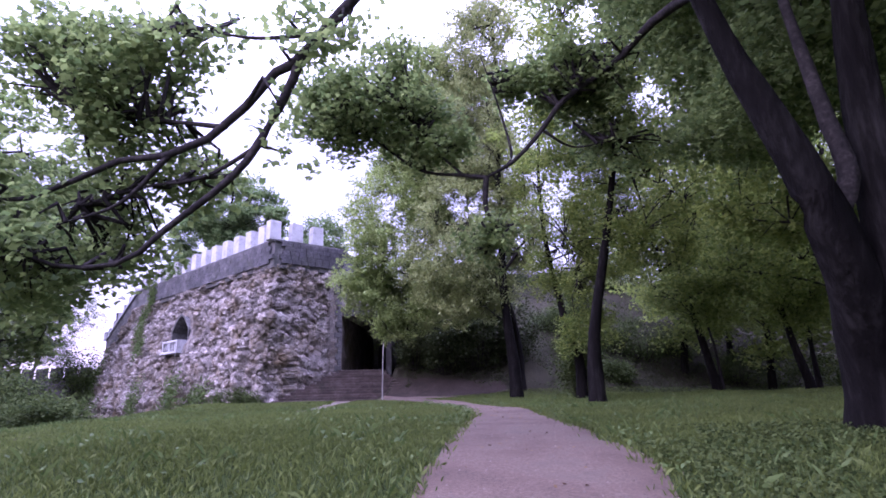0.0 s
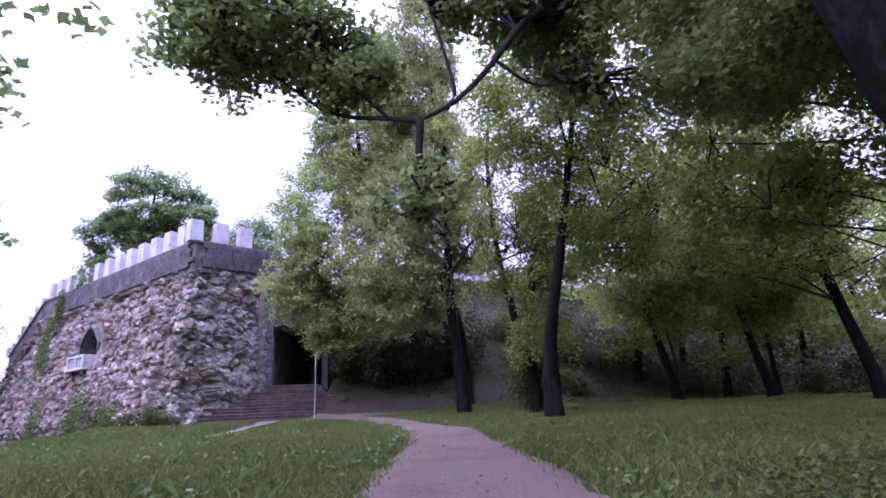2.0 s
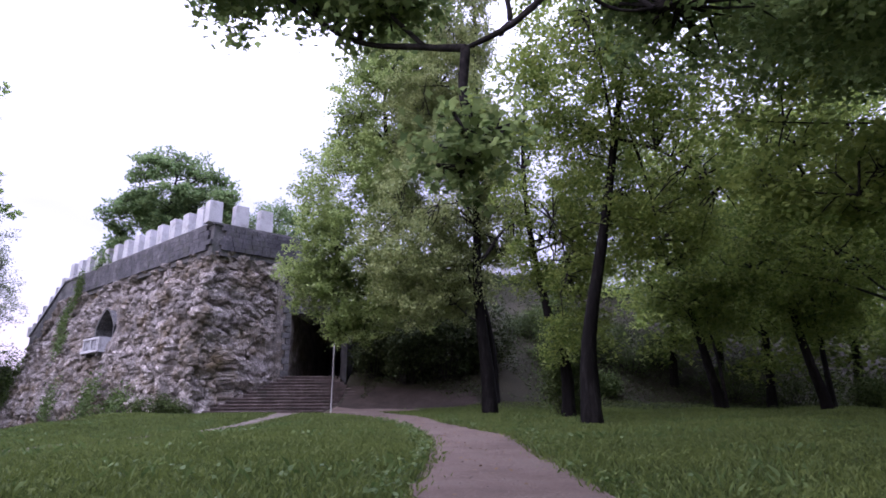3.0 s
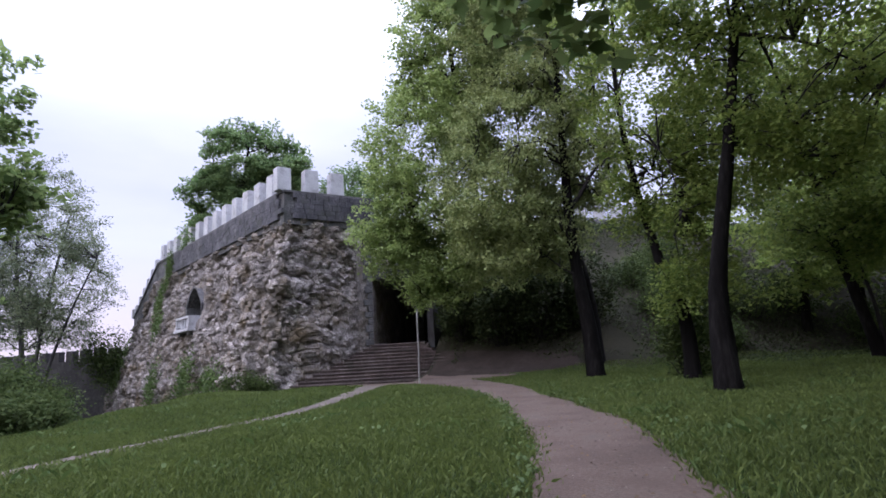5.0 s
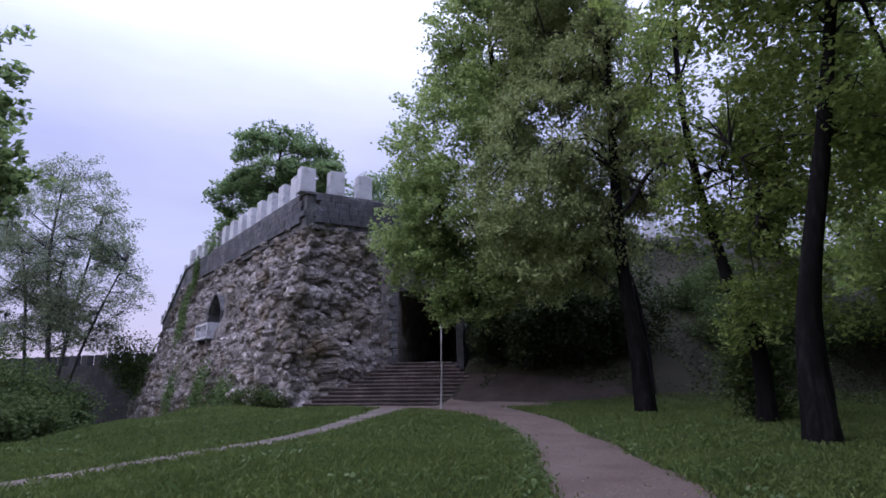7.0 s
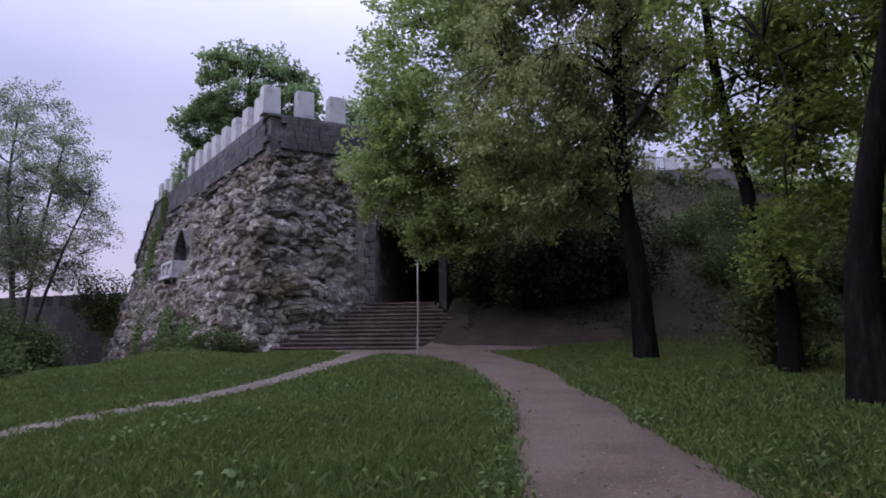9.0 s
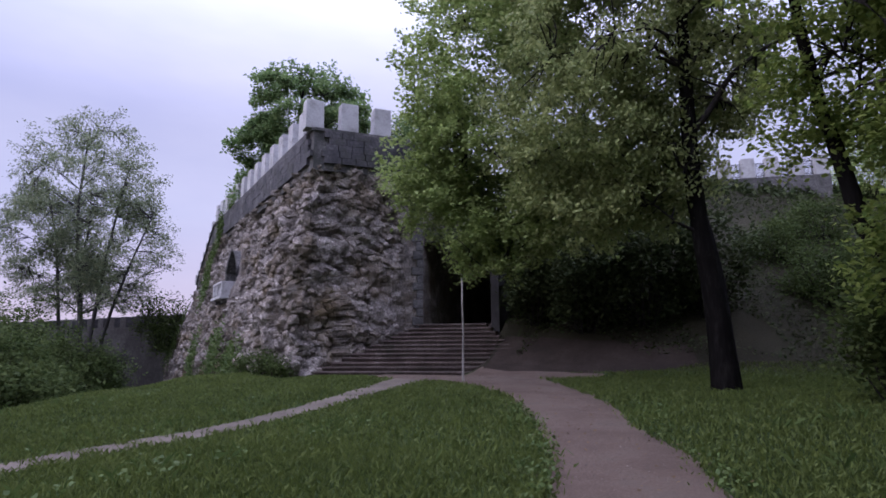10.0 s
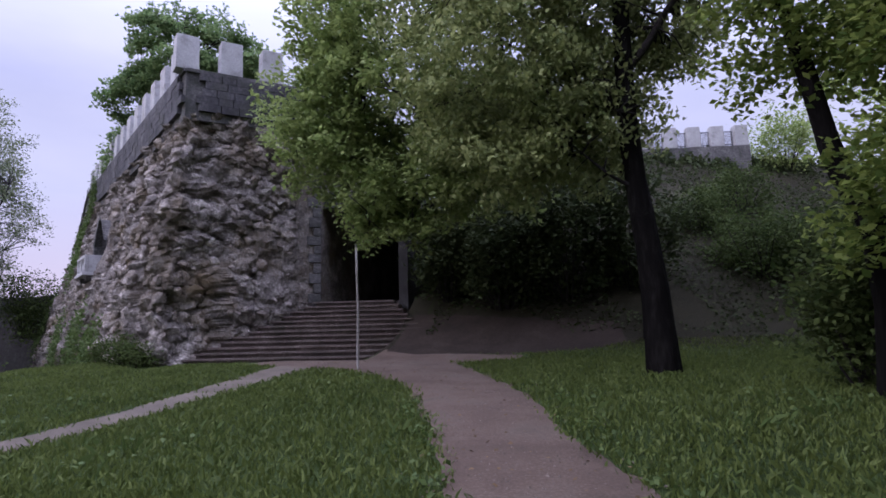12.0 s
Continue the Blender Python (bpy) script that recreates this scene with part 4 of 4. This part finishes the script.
# The two highest blobs are canopy added overhead to shade the grass.
tree("maple_tree", foot(17.5, 13.5), [(0, 0, 0), (-0.2, 0, 3.0), (-0.6, 0, 6), (-1.0, 0, 10)], 0.28,
     [(-3.0, 0.4, 8.6, 5.0, 5.0, 2.8), (-4.6, 1.0, 6.0, 2.6, 2.2, 1.3), (-5.5, -1.0, 11.5, 4.5, 6.0, 2.2), (-7.0, -2.5, 14.0, 5.5, 6.5, 1.8)], 850, 55, 0.2, M_WOOD, "woodland maple with low hanging leafy boughs", group="trees along the bank", seed=25, gaps=0.68, spread=0.5)


# woodland further back on the bank; the first four, out of view, are added for shade
# (17.2, 40.5) and (22, 44.5) are added to shade the bank.
BACK = [(14.8, 7.0, 14, 5.2), (20.5, 2.5, 14, 5.5), (13.0, -3.5, 13, 5), (26, 13, 14, 5.5), (17.2, 40.5, 13, 4.6), (21.5, 37, 13, 5), (22, 44.5, 12, 5), (26, 36, 13, 5), (31, 27, 12, 5), (33, 40, 15, 6), (40, 33, 14, 6), (27, 48, 13, 5), (45, 44, 15, 6.5), (38, 54, 14, 6), (52, 30, 14, 6)]
for _i, (_x, _y, _h, _r) in enumerate(BACK):
    tree("woodland_tree", foot(_x, _y), [(0, 0, 0), (0.2, 0, _h * 0.3), (-0.2, 0.1, _h * 0.6), (0.1, 0, _h * 0.95)], 0.26,
         [(0, 0, _h * 0.68, _r, _r, _h * 0.34), (0, -1, _h * 0.3, _r * 0.8, _r * 0.7, _h * 0.16)],
         180, 45, 0.32, M_WOOD, "green woodland tree, backdrop and added shade", group="woodland on the bank", seed=40 + _i, gaps=0.6, spread=0.75, limbs=14, twigs=0.2)

# trees on the terrace of the bastion
tree("oak_tree", (-18.3, 43.3, 9.35), [(0, 0, 0), (0.1, 0, 2), (-0.2, 0, 5), (0.2, 0, 8.5)], 0.3,
     [(-0.2, 0, 7.4, 3.0, 2.8, 2.9), (-2.6, 0, 4.8, 2.2, 2.0, 2.0), (2.7, 0, 6.2, 2.3, 2.0, 2.4), (-3.6, 0, 2.6, 1.9, 1.7, 1.6), (1.2, 0, 3.6, 3.0, 2.2, 2.0)], 560, 76, 0.24, M_FAR,
     "round leafy oak rising behind the battlements", seed=60, gaps=0.68, spread=0.45)
tree("oak_tree", (-10.6, 44.5, 9.35), [(0, 0, 0), (0.1, 0, 2), (-0.1, 0, 4), (0.1, 0, 5)], 0.16,
     [(0, 0, 4.0, 2.3, 2.0, 2.2)], 130, 60, 0.2, M_FAR, "small leafy tree behind the battlements", seed=61, gaps=0.6, spread=0.5)

# sparse many-stemmed tree in the dip
tree("alder_tree", foot(-38.6, 45.0), [(0, 0, 0), (0.4, 0, 5), (-0.1, 0, 10), (-0.9, 0, 15), (-0.4, 0, 22)], 0.26,
     [(-0.2, 0, 17.0, 6.0, 5.0, 6.0), (4.0, 0, 12.5, 4.0, 3.4, 4.0), (-4.4, 0, 13.5, 4.4, 3.6, 4.6), (2.5, 0, 9.2, 3.6, 3.0, 2.6), (-2.5, 0, 9.6, 3.4, 3.0, 2.6)], 1250, 60, 0.165, M_SPRING,
     "sparse many-stemmed tree with pale young leaves", seed=70, gaps=0.68, spread=0.5, limbs=46, twigs=0.9, root_flare=1.2, bark=M_HAZEBARK,
     extra=[([(0.6, 0, 0), (1.6, 0, 6), (2.6, 0, 12), (4.0, 0, 18)], 0.2), ([(1.2, 0.3, 0), (2.8, 0, 5.5), (4.6, 0, 10), (6.6, 0, 14)], 0.17),
            ([(-0.5, 0, 0), (-1.8, 0, 6), (-3.0, 0, 13), (-4.8, 0, 18)], 0.18)])


# ---- bushes, ivy ----
def bush(base, blobs, clumps, per, leaf, mat, label, seed, spread=0.28, category="bush", group="", template=LEAF_QUAD, name="bush"):
    rng, pr = np.random.default_rng(seed), random.Random(seed)
    root = thing(name, base, label, category, group)
    pts = blob_points(rng, blobs, clumps, 0.5, 0.7, 0.3)
    pts = pts * rng.uniform(0.82, 1.22, (len(pts), 1))
    pts[:, 2] = np.maximum(pts[:, 2], 0.05)
    verts, faces = [], []
    for p in pts[::5]:
        q = Vector((p[0] * 0.25, p[1] * 0.25, -0.15))
        tube(verts, faces, [q, q.lerp(Vector(p), 0.5) + Vector((pr.uniform(-0.1, 0.1), 0, 0.1)), Vector(p)], [0.025, 0.018, 0.006], 4)
    tagged(raw("branchwork", verts, faces, M_TWIG, root), kind="stuff")
    n = len(pts) * per
    c = np.repeat(pts, per, 0) + rng.normal(size=(n, 3)) * spread
    leaf_mesh("foliage", c, leaf * rng.uniform(0.6, 1.3, n), mat, root, rng, template)
    return root


G_DIP, G_BANK, G_WALL = "bushes in the dip", "shrubs on the bank", "weeds at the wall foot"
for _i, (_x, _y, _r, _h) in enumerate([(-21, 19, 2.8, 4.8), (-24, 23, 3.0, 5.2), (-19.5, 15, 2.6, 4.4), (-27, 27, 3.2, 5.6), (-22, 26, 2.4, 3.2), (-31, 31, 3.2, 6.0), (-25.5, 18, 3.0, 6.0),
                                        (-26, 34, 2.4, 2.6), (-36, 36, 3.8, 5.6), (-42, 41, 3.8, 6.0), (-47, 46, 4, 7.5), (-40, 30, 4, 7.0), (-24.5, 29.5, 2.4, 5.4), (-29.5, 33.5, 2.8, 6.2), (-32.6, 38.0, 2.6, 6.0), (-36.0, 42.3, 2.4, 5.8), (-34, 34.5, 3.2, 7.6), (-41, 42, 3.4, 8.0), (-17.5, 23, 1.5, 1.6), (-19, 26.5, 1.8, 2.0)]):
    bush(foot(_x, _y), [(0, 0, _h * 0.45, _r, _r, _h * 0.6)], 150, 34, 0.2, M_BUSH, "dense dark green bush in the grassy dip", 80 + _i, 0.3, group=G_DIP)
for _i, (_x, _y, _r) in enumerate([(-41.5, 43.5, 3.6), (-37.2, 42.8, 3.0), (-45.5, 42.0, 4.0), (-34.8, 44.2, 1.9)]):
    _h = 1.9 - _i % 2 * 0.5 - hz(_x, _y)
    bush(foot(_x, _y), [(0, 0, _h * 0.42, _r, _r * 0.8, _h * 0.52)], 230, 40, 0.2, M_WEED, "tall rounded bush below the many-stemmed tree", 170 + _i, 0.36, group=G_DIP)
bush((-34.3, 48.9, 1.0), [(0, 0, 2.2, 2.0, 1.6, 1.9), (1.0, -0.6, 0.8, 1.6, 1.3, 1.4)], 140, 34, 0.2, M_BUSH, "ivy-like bush growing over the end of the bastion", 95, 0.35)
for _i, (_x, _y, _r, _h) in enumerate([(9.8, 38.8, 2.0, 1.9), (12.0, 40.5, 2.4, 2.2), (14.6, 41.0, 2.6, 2.3), (8.6, 41.5, 1.8, 1.6), (11.0, 45.0, 2.2, 1.8), (17.5, 43, 2.2, 1.8), (7.6, 25.6, 0.9, 2.2), (21, 41, 2.5, 2.2), (11.5, 36.8, 1.2, 0.9),
                                        (25, 40, 2.6, 2.4), (28, 33, 2.4, 2.0), (24, 31, 1.8, 1.4)]):
    bush(foot(_x, _y), [(0, 0, _h * 0.5, _r, _r * 0.8, _h * 0.6)], 130, 40, 0.14, M_BUSH, "leafy shrub on the earth bank", 100 + _i, 0.28, group=G_BANK)
bush(foot(15.8, 53.6), [(0, 0, 1.6, 2.2, 2, 1.7)], 110, 40, 0.2, M_LIME, "yellow-green bush beside the terrace wall", 160, 0.35)
# Made-up shrubs that darken the hollow in place of plain shade.
for _i, (_x, _y, _r, _h) in enumerate([(0.4, 35.2, 1.7, 3.6), (2.6, 35.6, 1.9, 4.2), (4.9, 36.2, 1.9, 3.8), (-1.6, 35.8, 1.3, 3.2), (1.6, 38.0, 2.4, 4.0), (-1.4, 38.6, 2.0, 3.6)]):
    bush(foot(_x, _y), [(0, 0, _h * 0.5, _r, _r * 0.8, _h * 0.55)], 150, 34, 0.2, M_IVY, "dense dark shrub added to make the hollow dark", 140 + _i, 0.28, group="evergreens in the hollow")
for _i, (_x, _y, _r, _h) in enumerate([(-11.9, 31.5, 0.9, 0.8), (-13.2, 32.2, 0.8, 0.6), (-10.9, 31.0, 0.7, 0.6), (-16.5, 35.0, 0.8, 1.0), (-20.5, 38.0, 1.0, 1.4)]):
    bush(foot(_x, _y), [(0, 0, _h * 0.5, _r, _r * 0.7, _h * 0.6)], 60, 30, 0.10, M_BUSH, "low green weeds at the stone wall's foot", 120 + _i, 0.16, group=G_WALL)


def ivy():
    """Climbers on the long face and at the bend of the parapet."""
    rng = np.random.default_rng(9)
    for k, (u, z, du, dz, n) in enumerate([(U_K + 4.0, 9.3, 0.7, 1.0, 800), (U_K + 3.4, 7.0, 0.9, 1.6, 900), (U_K + 4.6, 4.8, 0.8, 0.9, 600), (U_K + 7, 0.4, 1.3, 1.6, 900),
                                           (U_C - 9.6, 0.7, 1.3, 1.3, 1200), (U_C - 5, 0.5, 1.6, 0.8, 1000), (U_K - 5, 2.0, 1.6, 2.2, 1300)]):
        a, b = rng.normal(size=n) * 0.55, rng.normal(size=n) * 0.55
        pts = np.array([tuple(wall_point(max(0.1, u + du * i), z + dz * j, 0.1 + abs(rng.normal()) * 0.14)) for i, j in zip(a, b)])
        root = thing("ivy", tuple(pts.mean(0)), "patch of green climber clinging to the rough stone", "ivy", "climbers on the bastion")
        leaf_mesh("foliage", pts - pts.mean(0), 0.15 * rng.uniform(0.6, 1.3, n), M_WEED, root, rng, upward=0.2)


ivy()


def bank_ivy():
    """A hanging fringe of ivy along the top of the bank, and undergrowth in the hollow."""
    rng = np.random.default_rng(19)
    n = 14000
    x = rng.uniform(0, 30, n)
    y = 50.2 + 0.5 * np.maximum(0, x - 6) + rng.normal(size=n) * 1.1
    keep = np.sin(x * 1.3) + np.sin(x * 3.1 + y) > -0.9
    x, y = x[keep], y[keep]
    z = height(x, y) + np.abs(rng.normal(size=len(x))) * 0.3
    ob = leaf_mesh("ivy_fringe", np.stack([x, y, z], 1), 0.26 * rng.uniform(0.6, 1.3, len(x)), M_IVY, None, rng, upward=0.4)
    tagged(ob, "dark ivy hanging over the top of the earth bank", "ivy", kind="stuff")
    n = 60000
    x, y = rng.uniform(-2, 34, n), rng.uniform(33.5, 58, n)
    patch = np.array([noise.noise((a * 0.28, b * 0.28, 3)) for a, b in zip(x, y)])
    keep = patch > -0.12
    x, y = x[keep], y[keep]
    z = height(x, y) + np.abs(rng.normal(size=len(x))) * 0.09
    ob = leaf_mesh("bank_undergrowth", np.stack([x, y, z], 1), 0.13 * rng.uniform(0.6, 1.3, len(x)), M_IVY, None, rng, upward=1.0)
    tagged(ob, "patchy dark undergrowth covering the bank", "undergrowth", kind="stuff")


bank_ivy()


# ---- meadow: grass blades, weeds, pebbles, fallen leaves ----
def blades(name, x, y, tall, wide, mat, rng, label):
    n = len(x)
    z = height(x, y) - 0.01
    a = rng.uniform(0, 2 * np.pi, n)
    lean = rng.normal(size=(n, 2)) * 0.35
    h = tall * rng.uniform(0.5, 1.25, n)
    w = wide * rng.uniform(0.7, 1.3, n)
    dx, dy = np.cos(a) * w, np.sin(a) * w
    co = np.zeros((n, 4, 3))
    co[:, 0] = np.stack([x - dx, y - dy, z], 1)
    co[:, 1] = np.stack([x + dx, y + dy, z], 1)
    co[:, 2] = np.stack([x + dx * 0.6 + lean[:, 0] * h * 0.5, y + dy * 0.6 + lean[:, 1] * h * 0.5, z + h * 0.62], 1)
    co[:, 3] = np.stack([x + lean[:, 0] * h * 1.2, y + lean[:, 1] * h * 1.2, z + h * (1 - 0.25 * np.abs(lean[:, 0]))], 1)
    me = bpy.data.meshes.new(name)
    me.vertices.add(n * 4)
    me.vertices.foreach_set("co", co.reshape(-1).astype(np.float32))
    me.loops.add(n * 4)
    me.loops.foreach_set("vertex_index", np.arange(n * 4, dtype=np.int32))
    me.polygons.add(n)
    me.polygons.foreach_set("loop_start", np.arange(0, n * 4, 4, dtype=np.int32))
    me.update(calc_edges=True)
    return tagged(place(name, me, mat), label, "grass", kind="stuff")


def meadow():
    rng = np.random.default_rng(77)
    def scatter(n, x0, x1, y0, y1, margin, tufts=0.0):
        x, y = rng.uniform(x0, x1, n), rng.uniform(y0, y1, n)
        keep = on_path(x, y, margin) < rng.normal(size=n) * 0.11
        x, y = x[keep], y[keep]
        if tufts:
            k = np.array([noise.noise((a * 0.6, b * 0.6, 9)) for a, b in zip(x, y)]) > tufts
            x, y = x[k], y[k]
        keep = ~((y > 31.2) & (x > -10.5) & (x < -1.5)) & (y < 33.0 + 0.5 * np.maximum(0, x - 6)) & ~((x < -9.5) & ((y - 32) > (-x - 10) * 0.88 - 2.2))
        return x[keep], y[keep]
    x, y = scatter(460000, -14, 16, 0.2, 19, 0.0)
    blades("grass", x, y, 0.10, 0.0085, M_GRASS, rng, "fresh green meadow grass")
    x, y = scatter(300000, -17, 24, 19, 38, 0.0)
    blades("grass", x, y, 0.10, 0.015, M_GRASS, rng, "fresh green meadow grass further off")
    x, y = scatter(70000, -16, 22, -14, 0.2, 0.0)
    blades("grass", x, y, 0.10, 0.015, M_GRASS, rng, "fresh green meadow grass behind the start of the walk")
    x, y = scatter(30000, 16, 24, 0.2, 19, 0.0)
    blades("grass", x, y, 0.10, 0.015, M_GRASS, rng, "fresh green meadow grass under the woodland trees")
    x, y = scatter(18000, -15, 17, 0.2, 24, 0.05, 0.18)
    blades("grass_tufts", x, y, 0.22, 0.007, M_WEED, rng, "taller pale green grass tufts")
    x, y = scatter(16000, -12, 16, 1.5, 26, 0.25, 0.22)
    c = np.stack([x, y, height(x, y) + rng.uniform(0.03, 0.16, len(x))], 1)
    tagged(leaf_mesh("meadow_weeds", c, rng.uniform(0.03, 0.09, len(x)), M_WEED, None, rng, LEAF_LOBED, upward=1.2), "broad-leaved weeds among the grass", "weeds", kind="stuff")
    # leafy ground cover beside the path, and plantain rosettes along its edges
    n = 13000
    x, y = rng.uniform(4.4, 11, n), rng.uniform(0.2, 4.6, n)
    keep = (on_path(x, y, 0.1) < 0) & (np.array([noise.noise((a * 0.5, b * 0.5, 4)) for a, b in zip(x, y)]) > -0.12)
    x, y = x[keep], y[keep]
    c = np.stack([x, y, height(x, y) + rng.uniform(0.03, 0.13, len(x))], 1)
    tagged(leaf_mesh("ground_cover", c, rng.uniform(0.03, 0.06, len(x)), M_BUSH, None, rng, LEAF_LOBED, upward=0.9), "dark leafy ground cover under the trees", "ground cover", kind="stuff")
    k = rng.integers(10, 105, 170)
    sgn = rng.choice([-1.0, -1.0, 1.0], 170)
    ex = MAIN_LINE[k, 0] + sgn * (MAIN_LINE[k, 2] + np.abs(rng.normal(size=170)) * 0.22)
    ey = MAIN_LINE[k, 1] + rng.normal(size=170) * 0.2
    rx, ry = np.repeat(ex, 9) + rng.normal(size=1530) * 0.07, np.repeat(ey, 9) + rng.normal(size=1530) * 0.07
    c = np.stack([rx, ry, height(rx, ry) + rng.uniform(0.04, 0.16, 1530)], 1)
    tagged(leaf_mesh("edge_plants", c, rng.uniform(0.04, 0.085, 1530), M_WEED, None, rng, LEAF_QUAD, upward=0.7), "small leafy plants along the path edge", "weeds", kind="stuff")
    n = 5200
    t = rng.integers(0, len(MAIN_LINE), n)
    s = rng.normal(size=n) * 0.62
    px, py = MAIN_LINE[t, 0] + s * MAIN_LINE[t, 2], MAIN_LINE[t, 1] + rng.normal(size=n) * 0.3
    c = np.stack([px, py, height(px, py) + 0.045], 1)
    tagged(leaf_mesh("fallen_leaves", c[:450], rng.uniform(0.03, 0.06, 450), M_LITTER, None, rng, LEAF_LOBED, upward=3), "brown fallen leaves on the path", "leaves", kind="stuff")
    tet = np.array([(0, -0.5, 0), (0.45, 0.2, 0), (-0.45, 0.25, 0.1), (0.0, 0.0, 0.5)])
    verts, faces = [], []
    for i, p in enumerate(c[1500:]):
        r = float(rng.uniform(0.012, 0.04))
        a = float(rng.uniform(0, 6.28))
        for q in tet:
            verts.append((p[0] + r * (q[0] * math.cos(a) - q[1] * math.sin(a)), p[1] + r * (q[0] * math.sin(a) + q[1] * math.cos(a)), p[2] - 0.015 + r * q[2]))
        faces += [(4 * i, 4 * i + 1, 4 * i + 3), (4 * i + 1, 4 * i + 2, 4 * i + 3), (4 * i + 2, 4 * i, 4 * i + 3)]
    tagged(raw("pebbles", verts, faces, M_PEBBLE), "small loose stones on the gravel path", "pebbles", kind="stuff")


meadow()


# ---- single stones and blocks of the bastion ----
def near_stones():
    rng = random.Random(21)
    made = 0
    while made < 290:
        u = rng.uniform(U_C - 7, U_R - 1.0)
        z = rng.uniform(0.1, 8.7)
        if in_arch(u, z, 0.4) or rng.random() > rough_amount(u, z) + 0.15:
            continue
        ob = new("stone", rng.choice(ROCKS))
        ob.matrix_basis = stone_pose(u, z, rng.choice((0.3, 0.36, 0.45, 0.55, 0.7)), rng)
        ob.parent = bastion
        made += 1


near_stones()


def band_blocks():
    shapes = []
    for w in (0.62, 0.5, 0.76):
        bm = bmesh.new()
        box(bm, -w / 2 + 0.005, w / 2 - 0.005, -0.14, 0.03, 0.005, 0.275)
        for v in bm.verts:
            if v.co.y < 0:
                v.co.x *= 0.97
        me = bpy.data.meshes.new("block")
        bm.to_mesh(me)
        bm.free()
        me.materials.append(M_BLOCK)
        shapes.append((w, me))
    rng = random.Random(31)
    for u0, u1 in ((U_C - 19.5, U_C - 0.4), (U_C + 0.3, U_R - 0.1)):
        for course in range(5):
            u = u0 + rng.uniform(0, 0.4)
            while u < u1 - 0.3:
                w, me = rng.choice(shapes)
                p, n, d = plan_at(min(u + w / 2, u1 - 0.01))
                q = p + n * rng.uniform(-0.012, 0.012)
                ob = new("block", me)
                ob.matrix_basis = pose(q[0], q[1], 8.77 + 0.28 * course, 0, 0, math.degrees(math.atan2(d[1], d[0])))
                ob.parent = bastion
                u += w


M_BLOCK = surface("parapet_blocks", (0.03, 0.03, 0.033), (0.07, 0.067, 0.07), (0.15, 0.143, 0.143), 1.2, 11, 0.92, 0.7, 0.03,
                  stain=(0.05, 0.05, 0.042), stain_at=(0.5, 0.68), stain_scale=0.9, vary=0.14)
band_blocks()
